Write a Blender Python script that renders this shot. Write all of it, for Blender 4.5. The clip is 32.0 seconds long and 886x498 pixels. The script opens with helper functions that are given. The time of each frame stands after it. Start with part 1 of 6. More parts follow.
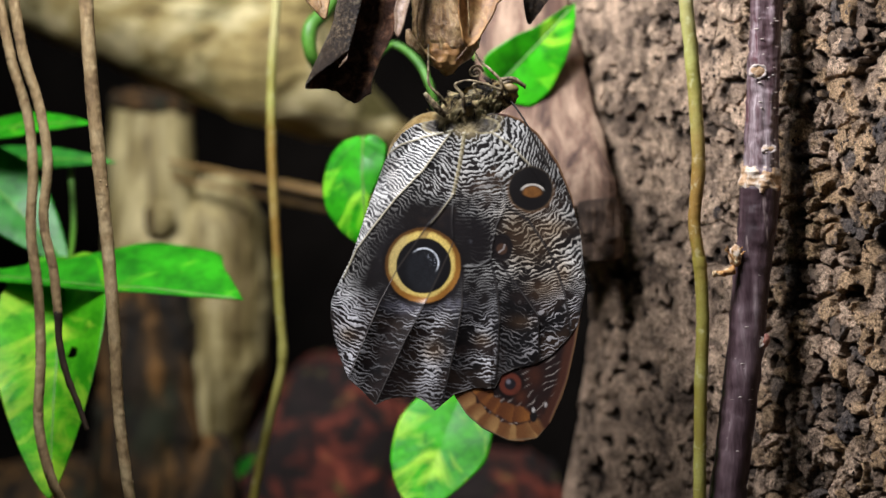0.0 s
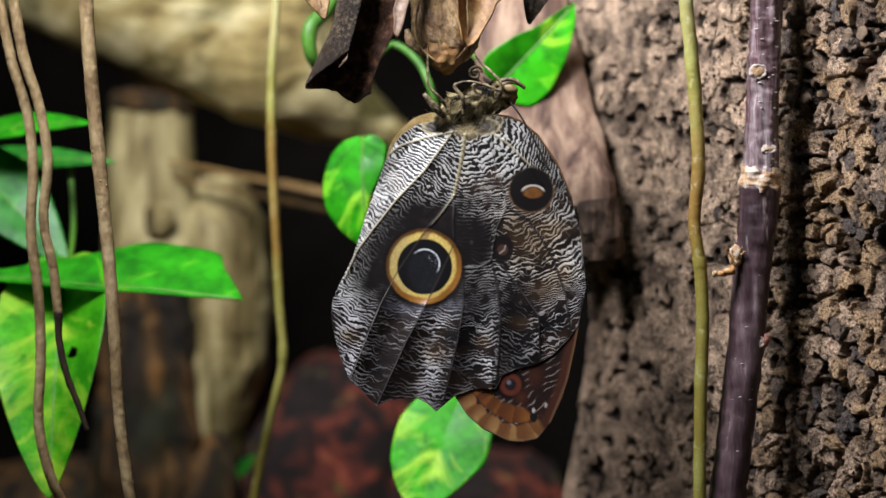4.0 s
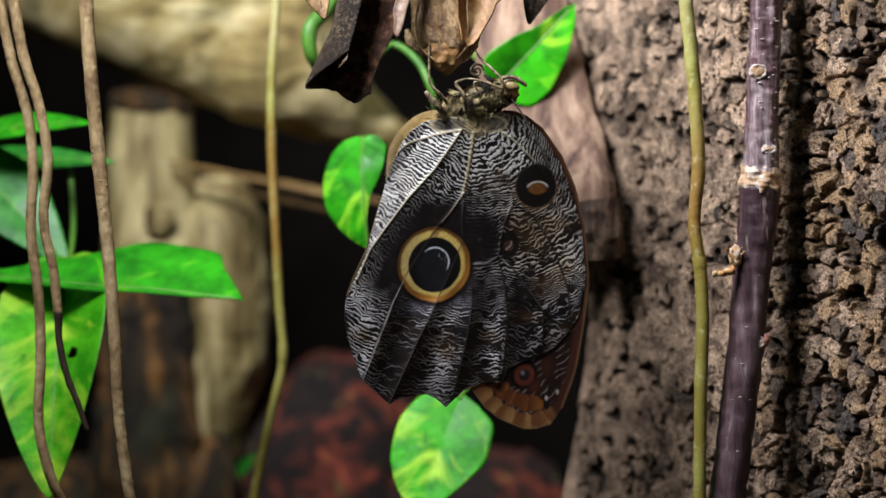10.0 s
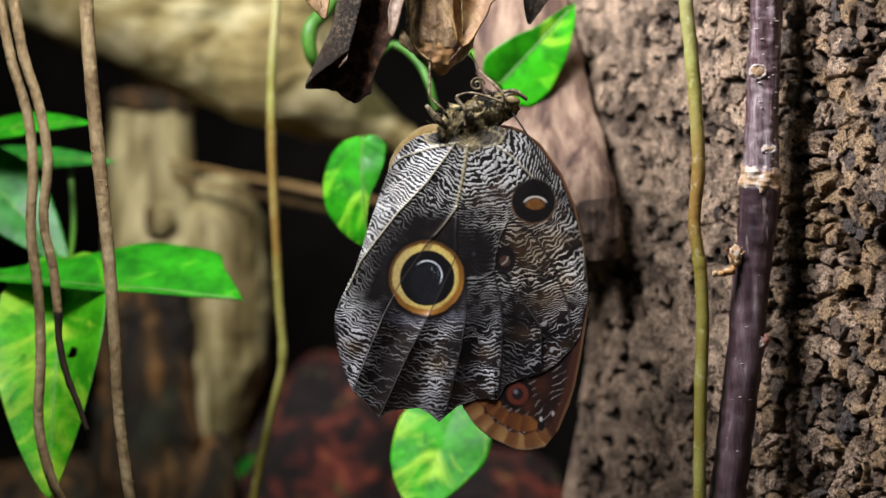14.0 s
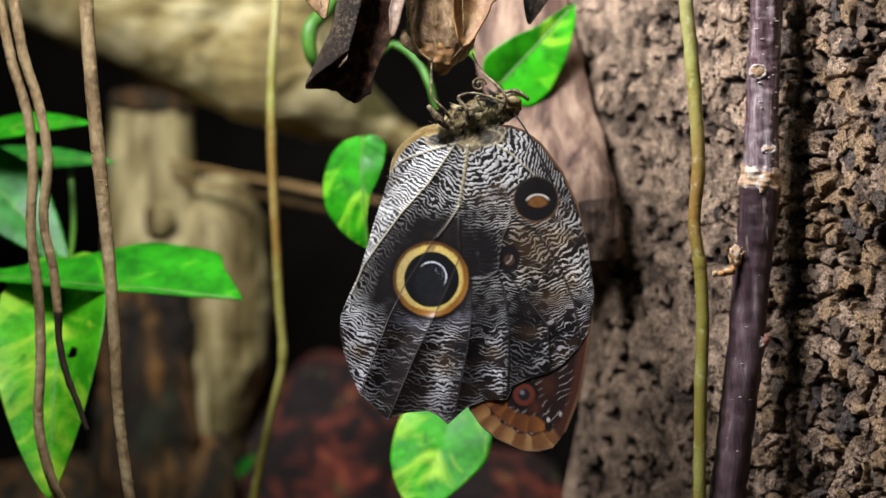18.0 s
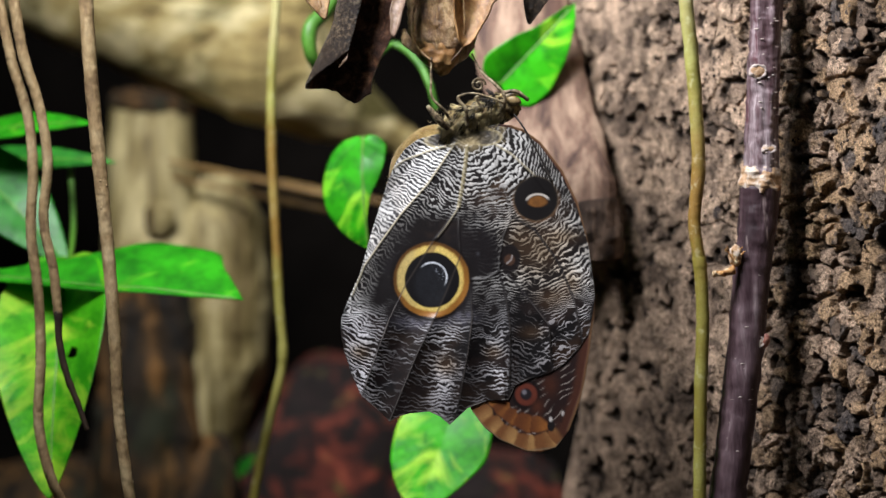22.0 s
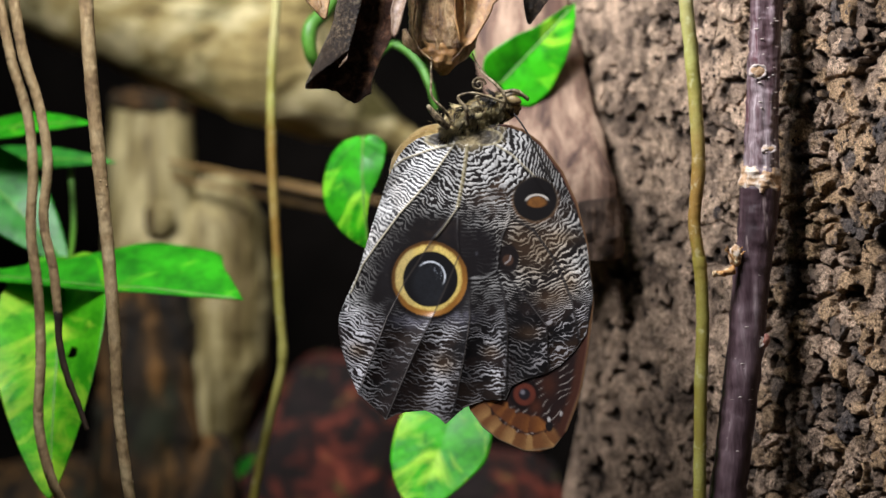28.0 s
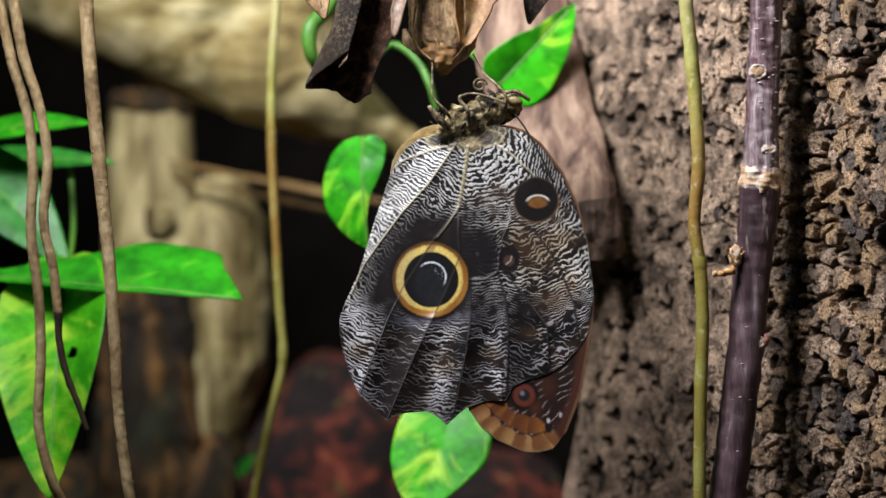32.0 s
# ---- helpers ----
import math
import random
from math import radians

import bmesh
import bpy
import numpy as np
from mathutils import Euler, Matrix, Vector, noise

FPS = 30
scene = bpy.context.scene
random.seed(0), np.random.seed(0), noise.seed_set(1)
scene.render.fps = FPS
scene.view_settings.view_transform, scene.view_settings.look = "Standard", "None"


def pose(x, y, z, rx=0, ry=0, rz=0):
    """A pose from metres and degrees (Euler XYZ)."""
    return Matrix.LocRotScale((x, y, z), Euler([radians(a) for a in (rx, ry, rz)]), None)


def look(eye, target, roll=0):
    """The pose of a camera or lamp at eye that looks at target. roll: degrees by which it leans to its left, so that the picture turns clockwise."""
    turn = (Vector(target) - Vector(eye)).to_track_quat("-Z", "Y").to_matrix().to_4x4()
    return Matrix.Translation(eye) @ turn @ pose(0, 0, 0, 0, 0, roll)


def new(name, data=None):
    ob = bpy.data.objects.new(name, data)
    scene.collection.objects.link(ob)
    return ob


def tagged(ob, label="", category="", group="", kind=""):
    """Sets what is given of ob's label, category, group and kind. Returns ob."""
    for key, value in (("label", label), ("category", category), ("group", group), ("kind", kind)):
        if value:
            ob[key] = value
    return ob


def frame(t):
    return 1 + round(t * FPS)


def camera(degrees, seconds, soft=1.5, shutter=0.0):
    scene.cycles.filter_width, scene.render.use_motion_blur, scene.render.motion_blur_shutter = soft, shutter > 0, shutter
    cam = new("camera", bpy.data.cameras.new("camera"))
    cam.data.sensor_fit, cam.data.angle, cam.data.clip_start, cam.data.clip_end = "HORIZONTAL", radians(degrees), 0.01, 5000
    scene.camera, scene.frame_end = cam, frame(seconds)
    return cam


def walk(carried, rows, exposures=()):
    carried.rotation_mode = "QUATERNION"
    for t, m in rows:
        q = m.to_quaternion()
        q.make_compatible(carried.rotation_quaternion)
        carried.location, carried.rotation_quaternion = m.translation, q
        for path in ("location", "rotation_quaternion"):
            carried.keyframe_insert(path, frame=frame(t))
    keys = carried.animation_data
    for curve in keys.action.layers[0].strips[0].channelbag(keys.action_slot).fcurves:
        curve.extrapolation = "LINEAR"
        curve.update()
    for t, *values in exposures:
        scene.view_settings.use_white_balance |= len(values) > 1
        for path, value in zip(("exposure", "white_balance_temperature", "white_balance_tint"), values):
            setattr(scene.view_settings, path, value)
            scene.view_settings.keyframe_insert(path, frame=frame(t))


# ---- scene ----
cam = camera(24, 32.0)
cam.data.dof.use_dof = True
cam.data.dof.focus_distance = 0.575
cam.data.dof.aperture_fstop = 7.6
EYE = pose(0, 0, 0.17, 90, 0, 0)
walk(cam, [(0.0, EYE), (32.0, EYE)], [(0.0, 0.0), (32.0, 0.0)])

# ---- light: one exhibit lamp high in front on the left, and a faint world fill added through the open ceiling ----
world = bpy.data.worlds.new("world")
scene.world = world
world.use_nodes = True
world.node_tree.nodes["Background"].inputs[0].default_value = (0.9, 0.95, 1.0, 1)
world.node_tree.nodes["Background"].inputs[1].default_value = 0.26
lamp_data = bpy.data.lights.new("exhibit_lamp", "AREA")
lamp_data.shape, lamp_data.size = "DISK", 0.17
lamp_data.energy = 2.3
lamp_data.color = (0.93, 0.938, 1.0)
lamp = new("exhibit_lamp", lamp_data)
lamp_data.spread = radians(108)
lamp.matrix_basis = look((-0.13, 0.45, 0.50), (0.06, 0.68, 0.325))
tagged(lamp, "bright round exhibit spotlight hung above the planting", "lamp")


# ---- tools ----
def hashed(i, j, k, seed):
    h = (i * 374761393 + j * 668265263 + k * 2147483647 + seed * 974634777) & 0xFFFFFFFF
    h = ((h ^ (h >> 13)) * 1274126177) & 0xFFFFFFFF
    h = ((h ^ (h >> 16)) * 2246822519) & 0xFFFFFFFF
    return ((h ^ (h >> 15)) & 0xFFFF) / 32767.5 - 1.0


def vnoise(p, scale, seed=0, octaves=1):
    """Smooth value noise, -1 to 1, at the rows of p."""
    p = np.asarray(p, float) * scale
    total, amp, norm = np.zeros(len(p)), 1.0, 0.0
    for o in range(octaves):
        c = np.floor(p).astype(np.int64)
        f = p - c
        f = f * f * (3 - 2 * f)
        v = np.zeros(len(p))
        for dx in (0, 1):
            for dy in (0, 1):
                for dz in (0, 1):
                    w = (f[:, 0] if dx else 1 - f[:, 0]) * (f[:, 1] if dy else 1 - f[:, 1]) * (f[:, 2] if dz else 1 - f[:, 2])
                    v += w * hashed(c[:, 0] + dx, c[:, 1] + dy, c[:, 2] + dz, seed + o)
        total += amp * v
        norm += amp
        amp *= 0.5
        p = p * 2.03 + 7.1
    return total / norm


def step(a, b, x):
    t = np.clip((x - a) / (b - a), 0, 1)
    return t * t * (3 - 2 * t)


def mesh_of(name, verts, faces, mat, smooth=True, colours=None):
    me = bpy.data.meshes.new(name)
    me.from_pydata(np.asarray(verts, float).tolist(), [], faces if isinstance(faces, list) else faces.tolist())
    if smooth:
        me.polygons.foreach_set("use_smooth", [True] * len(me.polygons))
    if colours is not None:
        a = me.color_attributes.new("pattern", "FLOAT_COLOR", "POINT")
        a.data.foreach_set("color", np.concatenate([colours, np.ones((len(colours), 1))], 1).astype(np.float32).ravel())
    me.materials.append(mat)
    me.update()
    return me


def part(name, me, parent, label=""):
    ob = new(name, me)
    ob.parent = parent
    if label:
        ob["label"] = label
    return ob


def thing(name, m, label, category, group="", kind=""):
    ob = new(name)
    ob.empty_display_size = 0.01
    ob.matrix_basis = m if isinstance(m, Matrix) else Matrix.Translation(m)
    return tagged(ob, label, category, group, kind)


def spline(points, n):
    """n points of a smooth curve through the given rows, the same number on every stretch."""
    p = np.asarray(points, float)
    h = np.linalg.norm(np.diff(p, axis=0), axis=1) + 1e-9
    slope = np.diff(p, axis=0) / h[:, None]
    m = np.empty_like(p)
    m[0], m[-1] = slope[0], slope[-1]
    m[1:-1] = (slope[:-1] * h[1:, None] + slope[1:] * h[:-1, None]) / (h[1:] + h[:-1])[:, None]
    u = np.linspace(0, len(p) - 1 - 1e-6, n)
    i = u.astype(int)
    t, k = (u - i)[:, None], h[i][:, None]
    return ((2 * t ** 3 - 3 * t ** 2 + 1) * p[i] + (t ** 3 - 2 * t ** 2 + t) * k * m[i] + (3 * t ** 2 - 2 * t ** 3) * p[i + 1] + (t ** 3 - t ** 2) * k * m[i + 1])


def tube(points, radii, n=60, segs=14, amp=0.0, scale=200.0, flat=1.0, seed=0, origin=(0, 0, 0), ridges=0.0):
    """Vertices and faces of a closed rod along a curve; amp: uneven relief; flat: depth over width; ridges: lengthwise grooves."""
    c = spline(points, n) - np.asarray(origin)
    r = spline([[v, 0, 0] for v in radii], n)[:, 0]
    t = np.gradient(c, axis=0)
    t /= np.linalg.norm(t, axis=1)[:, None]
    side = np.cross(t, (0.0, 1.0, 0.0))
    side /= np.linalg.norm(side, axis=1)[:, None] + 1e-9
    up = np.cross(side, t)
    a = np.linspace(0, 2 * np.pi, segs, endpoint=False)
    rad = side[:, None] * np.cos(a)[None, :, None] + up[:, None] * (np.sin(a) * flat)[None, :, None]
    v = (c[:, None] + rad * r[:, None, None]).reshape(-1, 3)
    push = np.zeros(len(v))
    if amp:
        push += amp * vnoise(v, scale, seed, 3)
    if ridges:
        ring = np.stack([np.cos(a), np.sin(a), 0 * a], 1)
        rr = np.repeat(ring[None], n, 0)
        rr[:, :, 2] = np.linspace(0, 0.8, n)[:, None]
        push += ridges * vnoise(rr.reshape(-1, 3), 4.0, seed + 9, 2)
    v = v + rad.reshape(-1, 3) * push[:, None]
    v = np.concatenate([v, c[:1] - t[:1] * r[0] * 0.15, c[-1:] + t[-1:] * r[-1] * 0.15])
    f = []
    for i in range(n - 1):
        for j in range(segs):
            k = (j + 1) % segs
            f.append((i * segs + j, i * segs + k, (i + 1) * segs + k, (i + 1) * segs + j))
    for j in range(segs):
        k = (j + 1) % segs
        f.append((n * segs, k, j))
        f.append((n * segs + 1, (n - 1) * segs + j, (n - 1) * segs + k))
    return v, f


def sheet(grid, thick):
    """Vertices and faces of a thin plate whose upper face is the given grid of points."""
    n, m, _ = grid.shape
    du, dv = np.gradient(grid, axis=0), np.gradient(grid, axis=1)
    nor = np.cross(du, dv)
    nor /= np.linalg.norm(nor, axis=2)[:, :, None] + 1e-12
    v = np.concatenate([grid.reshape(-1, 3), (grid - nor * thick).reshape(-1, 3)])
    idx = np.arange(n * m).reshape(n, m)
    q = np.stack([idx[:-1, :-1], idx[1:, :-1], idx[1:, 1:], idx[:-1, 1:]], -1).reshape(-1, 4)
    k = n * m
    rim = np.concatenate([idx[0, :], idx[1:, -1], idx[-1, -2::-1], idx[-2:0:-1, 0]])
    nxt = np.roll(rim, -1)
    edge = np.stack([rim, nxt, nxt + k, rim + k], -1)
    return v, np.concatenate([q, (q + k)[:, ::-1], edge])


# ---- materials ----
def ramp(nt, fac, stops):
    r = nt.nodes.new("ShaderNodeValToRGB")
    while len(r.color_ramp.elements) < len(stops):
        r.color_ramp.elements.new(0.5)
    for e, (pos, c) in zip(r.color_ramp.elements, stops):
        e.position, e.color = pos, (*c, 1)
    nt.links.new(fac, r.inputs[0])
    return r.outputs[0]


def noise_node(nt, vec, scale, detail=6, rough=0.6, distort=0.0):
    n = nt.nodes.new("ShaderNodeTexNoise")
    n.inputs["Scale"].default_value, n.inputs["Detail"].default_value = scale, detail
    n.inputs["Roughness"].default_value, n.inputs["Distortion"].default_value = rough, distort
    nt.links.new(vec, n.inputs["Vector"])
    return n.outputs[0]


def mixed(nt, fac, a, b, mode="MIX"):
    m = nt.nodes.new("ShaderNodeMix")
    m.data_type, m.blend_type = "RGBA", mode
    if isinstance(fac, float):
        m.inputs[0].default_value = fac
    else:
        nt.links.new(fac, m.inputs[0])
    for s, x in ((m.inputs[6], a), (m.inputs[7], b)):
        if isinstance(x, tuple):
            s.default_value = (*x, 1)
        else:
            nt.links.new(x, s)
    return m.outputs[2]


def vary(nt, col, low, high):
    """Each piece a little lighter or darker than the next."""
    geo = nt.nodes.new("ShaderNodeNewGeometry")
    info = nt.nodes.new("ShaderNodeObjectInfo")
    both = nt.nodes.new("ShaderNodeMath")
    both.operation = "ADD"
    nt.links.new(geo.outputs["Random Per Island"], both.inputs[0])
    nt.links.new(info.outputs["Random"], both.inputs[1])
    wrap = nt.nodes.new("ShaderNodeMath")
    wrap.operation = "FRACT"
    nt.links.new(both.outputs[0], wrap.inputs[0])
    return mixed(nt, 1.0, col, ramp(nt, wrap.outputs[0], [(0.0, low), (0.25, tuple(0.5 * (a + b) for a, b in zip(low, high))), (1.0, high)]), "MULTIPLY")


def surface(name, stops, scale, rough=0.7, bump=0.3, fine=900.0, stretch=(1, 1, 1), spots=None, spot_scale=60.0,
            spot_range=(0.55, 0.65), depth=0.0006, spec=0.4, sheen=0.0, thin=None, rand=False, pieces=None, grainy=0.55):
    """A natural surface: a ramp over coarse grain, fine grain, patches of a second colour, relief."""
    mat = bpy.data.materials.new(name)
    mat.use_nodes = True
    nt = mat.node_tree
    bsdf = nt.nodes["Principled BSDF"]
    tc = nt.nodes.new("ShaderNodeTexCoord")
    mp = nt.nodes.new("ShaderNodeMapping")
    mp.inputs["Scale"].default_value = stretch
    nt.links.new(tc.outputs["Object"], mp.inputs[0])
    vec = mp.outputs[0]
    if rand:
        info = nt.nodes.new("ShaderNodeObjectInfo")
        sc = nt.nodes.new("ShaderNodeVectorMath")
        sc.operation = "SCALE"
        sc.inputs[0].default_value = (1.0, 1.7, 2.3)
        nt.links.new(info.outputs["Random"], sc.inputs["Scale"])
        ad = nt.nodes.new("ShaderNodeVectorMath")
        nt.links.new(vec, ad.inputs[0])
        nt.links.new(sc.outputs[0], ad.inputs[1])
        vec = ad.outputs[0]
    coarse = noise_node(nt, vec, scale, 6, 0.62, 0.6)
    col = ramp(nt, coarse, stops)
    grain = noise_node(nt, vec, fine, 4, 0.7)
    col = mixed(nt, grainy, col, ramp(nt, grain, [(0.3, (0.35, 0.35, 0.35)), (0.7, (1.0, 1.0, 1.0))]), "MULTIPLY")
    if spots:
        sp = noise_node(nt, vec, spot_scale, 4, 0.6, 0.4)
        col = mixed(nt, ramp(nt, sp, [(spot_range[0], (0, 0, 0)), (spot_range[1], (1, 1, 1))]), col, spots)
    if pieces:
        col = vary(nt, col, *pieces)
    nt.links.new(col, bsdf.inputs["Base Color"])
    bsdf.inputs["Roughness"].default_value = rough
    bsdf.inputs["Specular IOR Level"].default_value = spec
    if sheen:
        bsdf.inputs["Sheen Weight"].default_value = sheen
    if thin:
        bsdf.inputs["Subsurface Weight"].default_value = thin
        bsdf.inputs["Subsurface Radius"].default_value = (0.002, 0.003, 0.001)
    bp = nt.nodes.new("ShaderNodeBump")
    bp.inputs["Strength"].default_value, bp.inputs["Distance"].default_value = bump, depth
    hgt = mixed(nt, 0.5, coarse, grain)
    nt.links.new(hgt, bp.inputs["Height"])
    nt.links.new(bp.outputs[0], bsdf.inputs["Normal"])
    return mat


def plain(name, colour, rough=0.6, spec=0.4):
    return surface(name, [(0.3, tuple(c * 0.7 for c in colour)), (0.7, colour)], 120.0, rough, 0.15, spec=spec)


M_CORK = surface("cork", [(0.25, (0.125, 0.092, 0.076)), (0.42, (0.33, 0.26, 0.213)), (0.58, (0.50, 0.40, 0.325)), (0.75, (0.71, 0.58, 0.47))],
                 240.0, 0.85, 1.0, 2400.0, spots=(0.03, 0.026, 0.025), spot_scale=90.0, spot_range=(0.56, 0.62), depth=0.0020, spec=0.2, rand=True,
                 pieces=((0.17, 0.165, 0.18), (1.00, 0.88, 0.74)), grainy=0.85)


def pattern_material(name, grains, rough, bump, depth):
    """A surface that takes its broad colour from its own pattern, broken up by grain at two scales."""
    mat = bpy.data.materials.new(name)
    mat.use_nodes = True
    nt = mat.node_tree
    bsdf = nt.nodes["Principled BSDF"]
    at = nt.nodes.new("ShaderNodeAttribute")
    at.attribute_name = "pattern"
    tc = nt.nodes.new("ShaderNodeTexCoord")
    col, heights = at.outputs["Color"], []
    for scale, low, high in grains:
        grain = noise_node(nt, tc.outputs["Object"], scale, 4, 0.65)
        heights.append(grain)
        col = mixed(nt, 1.0, col, ramp(nt, grain, [(0.32, low), (0.66, high)]), "MULTIPLY")
    nt.links.new(col, bsdf.inputs["Base Color"])
    bsdf.inputs["Roughness"].default_value, bsdf.inputs["Specular IOR Level"].default_value = rough, 0.2
    bp = nt.nodes.new("ShaderNodeBump")
    bp.inputs["Strength"].default_value, bp.inputs["Distance"].default_value = bump, depth
    nt.links.new(mixed(nt, 0.5, heights[0], heights[-1]), bp.inputs["Height"])
    nt.links.new(bp.outputs[0], bsdf.inputs["Normal"])
    return mat


M_CORK_FACE = pattern_material("cork_face", ((1500.0, (0.35, 0.335, 0.335), (1.62, 1.58, 1.50)), (3200.0, (0.44, 0.43, 0.42), (1.60, 1.56, 1.49))), 0.85, 1.0, 0.0022)
M_CORK_DEEP = surface("cork_joint", [(0.3, (0.012, 0.008, 0.006)), (0.7, (0.05, 0.03, 0.02))], 200.0, 0.9, 0.6)
M_LOG = surface("weathered_log", [(0.35, (0.14, 0.090, 0.026)), (0.45, (0.54, 0.41, 0.145)), (0.58, (0.97, 0.83, 0.43))], 46.0, 0.75, 0.8, 320.0,
                stretch=(0.6, 1, 1.4), spots=(0.13, 0.110, 0.030), spot_scale=34.0, spot_range=(0.52, 0.62), depth=0.004, grainy=0.7)
M_DRIFT = surface("driftwood", [(0.34, (0.11, 0.072, 0.024)), (0.45, (0.36, 0.28, 0.105)), (0.60, (0.72, 0.60, 0.29))], 60.0, 0.6, 0.6, 260.0,
                  stretch=(1.2, 1.2, 0.22), spots=(0.15, 0.115, 0.036), spot_scale=30.0, spot_range=(0.52, 0.64), depth=0.003, grainy=0.7)
M_SLAB = surface("bark_slab", [(0.36, (0.070, 0.036, 0.025)), (0.46, (0.20, 0.118, 0.078)), (0.62, (0.44, 0.30, 0.205))], 80.0, 0.8, 0.9, 500.0,
                 stretch=(1.6, 1, 0.5), spots=(0.09, 0.045, 0.03), spot_scale=48.0, spot_range=(0.54, 0.62))
M_ROCK = surface("red_lava_rock", [(0.3, (0.02, 0.010, 0.008)), (0.47, (0.010, 0.006, 0.004)), (0.55, (0.11, 0.022, 0.012)), (0.68, (0.38, 0.080, 0.040))], 62.0, 0.85, 1.0, 300.0,
                 spots=(0.16, 0.13, 0.03), spot_scale=75.0, spot_range=(0.62, 0.68), depth=0.003)
# dark wood of the lump on the soil; on the stump it paints shade
M_ROT_SHADE = surface("rotten_bark", [(0.36, (0.008, 0.006, 0.003)), (0.50, (0.040, 0.022, 0.006)), (0.64, (0.22, 0.105, 0.026))], 60.0, 0.85, 0.7, 300.0, stretch=(1.4, 1.4, 0.4),
                spots=(0.02, 0.022, 0.008), spot_scale=40.0, spot_range=(0.55, 0.65), depth=0.002)
M_BROKEN = surface("splintered_wood", [(0.36, (0.030, 0.018, 0.012)), (0.50, (0.085, 0.052, 0.034)), (0.66, (0.24, 0.155, 0.105))], 120.0, 0.85, 0.8, 500.0, stretch=(1.6, 1.6, 0.4), depth=0.002)
M_SOIL = surface("dark_soil", [(0.3, (0.012, 0.008, 0.005)), (0.7, (0.06, 0.035, 0.018))], 40.0, 0.95, 0.9, 400.0, depth=0.003)
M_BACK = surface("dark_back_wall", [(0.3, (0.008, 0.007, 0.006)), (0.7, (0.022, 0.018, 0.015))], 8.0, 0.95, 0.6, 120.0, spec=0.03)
M_ROOM = surface("dim_room_wall", [(0.3, (0.46, 0.46, 0.44)), (0.7, (0.60, 0.60, 0.58))], 3.0, 0.9, 0.2, 60.0)
M_ROOT = surface("aerial_root", [(0.3, (0.20, 0.12, 0.055)), (0.5, (0.44, 0.30, 0.14)), (0.68, (0.66, 0.50, 0.27))], 160.0, 0.75, 0.7, 900.0,
                 stretch=(1, 1, 0.5), spots=(0.10, 0.05, 0.025), spot_scale=110.0, spot_range=(0.6, 0.72), depth=0.0008)
M_ROOT_TIP = surface("root_tip", [(0.3, (0.02, 0.012, 0.008)), (0.7, (0.07, 0.04, 0.02))], 200.0, 0.7, 0.5)
M_VINE = surface("olive_vine", [(0.36, (0.25, 0.13, 0.020)), (0.48, (0.26, 0.205, 0.028)), (0.64, (0.52, 0.51, 0.15))], 28.0, 0.55, 0.9, 1700.0,
                 spots=(0.56, 0.53, 0.30), spot_scale=380.0, spot_range=(0.58, 0.68), grainy=0.7)


def along_height(mat, stops, amount):
    """Tint a material by height, its bounds broken up by grain."""
    nt = mat.node_tree
    bsdf = nt.nodes["Principled BSDF"]
    was = bsdf.inputs["Base Color"].links[0].from_socket
    geo = nt.nodes.new("ShaderNodeNewGeometry")
    split = nt.nodes.new("ShaderNodeSeparateXYZ")
    nt.links.new(geo.outputs["Position"], split.inputs[0])
    wob = nt.nodes.new("ShaderNodeMath")
    wob.operation = "MULTIPLY_ADD"
    nt.links.new(noise_node(nt, geo.outputs["Position"], 240.0, 3, 0.6), wob.inputs[0])
    wob.inputs[1].default_value = 0.03
    nt.links.new(split.outputs["Z"], wob.inputs[2])
    nt.links.new(mixed(nt, amount, was, ramp(nt, wob.outputs[0], stops)), bsdf.inputs["Base Color"])


along_height(M_VINE, [(0.150, (0.25, 0.22, 0.035)), (0.178, (0.27, 0.23, 0.035)), (0.188, (0.30, 0.15, 0.025)), (0.215, (0.30, 0.16, 0.03)), (0.235, (0.30, 0.29, 0.055)), (0.260, (0.56, 0.54, 0.24))], 0.6)
M_STEM = surface("purple_brown_stem", [(0.30, (0.022, 0.010, 0.013)), (0.46, (0.058, 0.030, 0.036)), (0.60, (0.14, 0.088, 0.098)), (0.74, (0.40, 0.32, 0.32))], 90.0, 0.45, 0.8, 700.0,
                 stretch=(2.2, 2.2, 0.22), spots=(0.34, 0.26, 0.24), spot_scale=150.0, spot_range=(0.64, 0.72), spec=0.5)
M_STEM_GREY = surface("silvery_stem", [(0.32, (0.045, 0.022, 0.026)), (0.44, (0.14, 0.080, 0.088)), (0.56, (0.34, 0.265, 0.275)), (0.70, (0.64, 0.57, 0.56))], 120.0, 0.45, 0.9, 800.0,
                      stretch=(2.4, 2.4, 0.16), spots=(0.11, 0.040, 0.048), spot_scale=110.0, spot_range=(0.56, 0.64), spec=0.5)
M_SCAR = surface("pale_bud_scar", [(0.3, (0.24, 0.12, 0.06)), (0.45, (0.55, 0.34, 0.18)), (0.60, (0.76, 0.64, 0.52))], 340.0, 0.8, 0.8, 1200.0)
M_BUD = surface("reddish_bud", [(0.3, (0.16, 0.05, 0.04)), (0.5, (0.38, 0.16, 0.11)), (0.7, (0.62, 0.42, 0.32))], 500.0, 0.5, 0.5, 1200.0)
M_PALE = surface("lenticel", [(0.3, (0.40, 0.32, 0.28)), (0.7, (0.70, 0.60, 0.54))], 300.0, 0.8, 0.3)
M_ORANGE = surface("torn_orange_bark", [(0.36, (0.22, 0.06, 0.02)), (0.5, (0.62, 0.32, 0.10)), (0.62, (0.82, 0.66, 0.42))], 420.0, 0.7, 0.8, 1200.0)
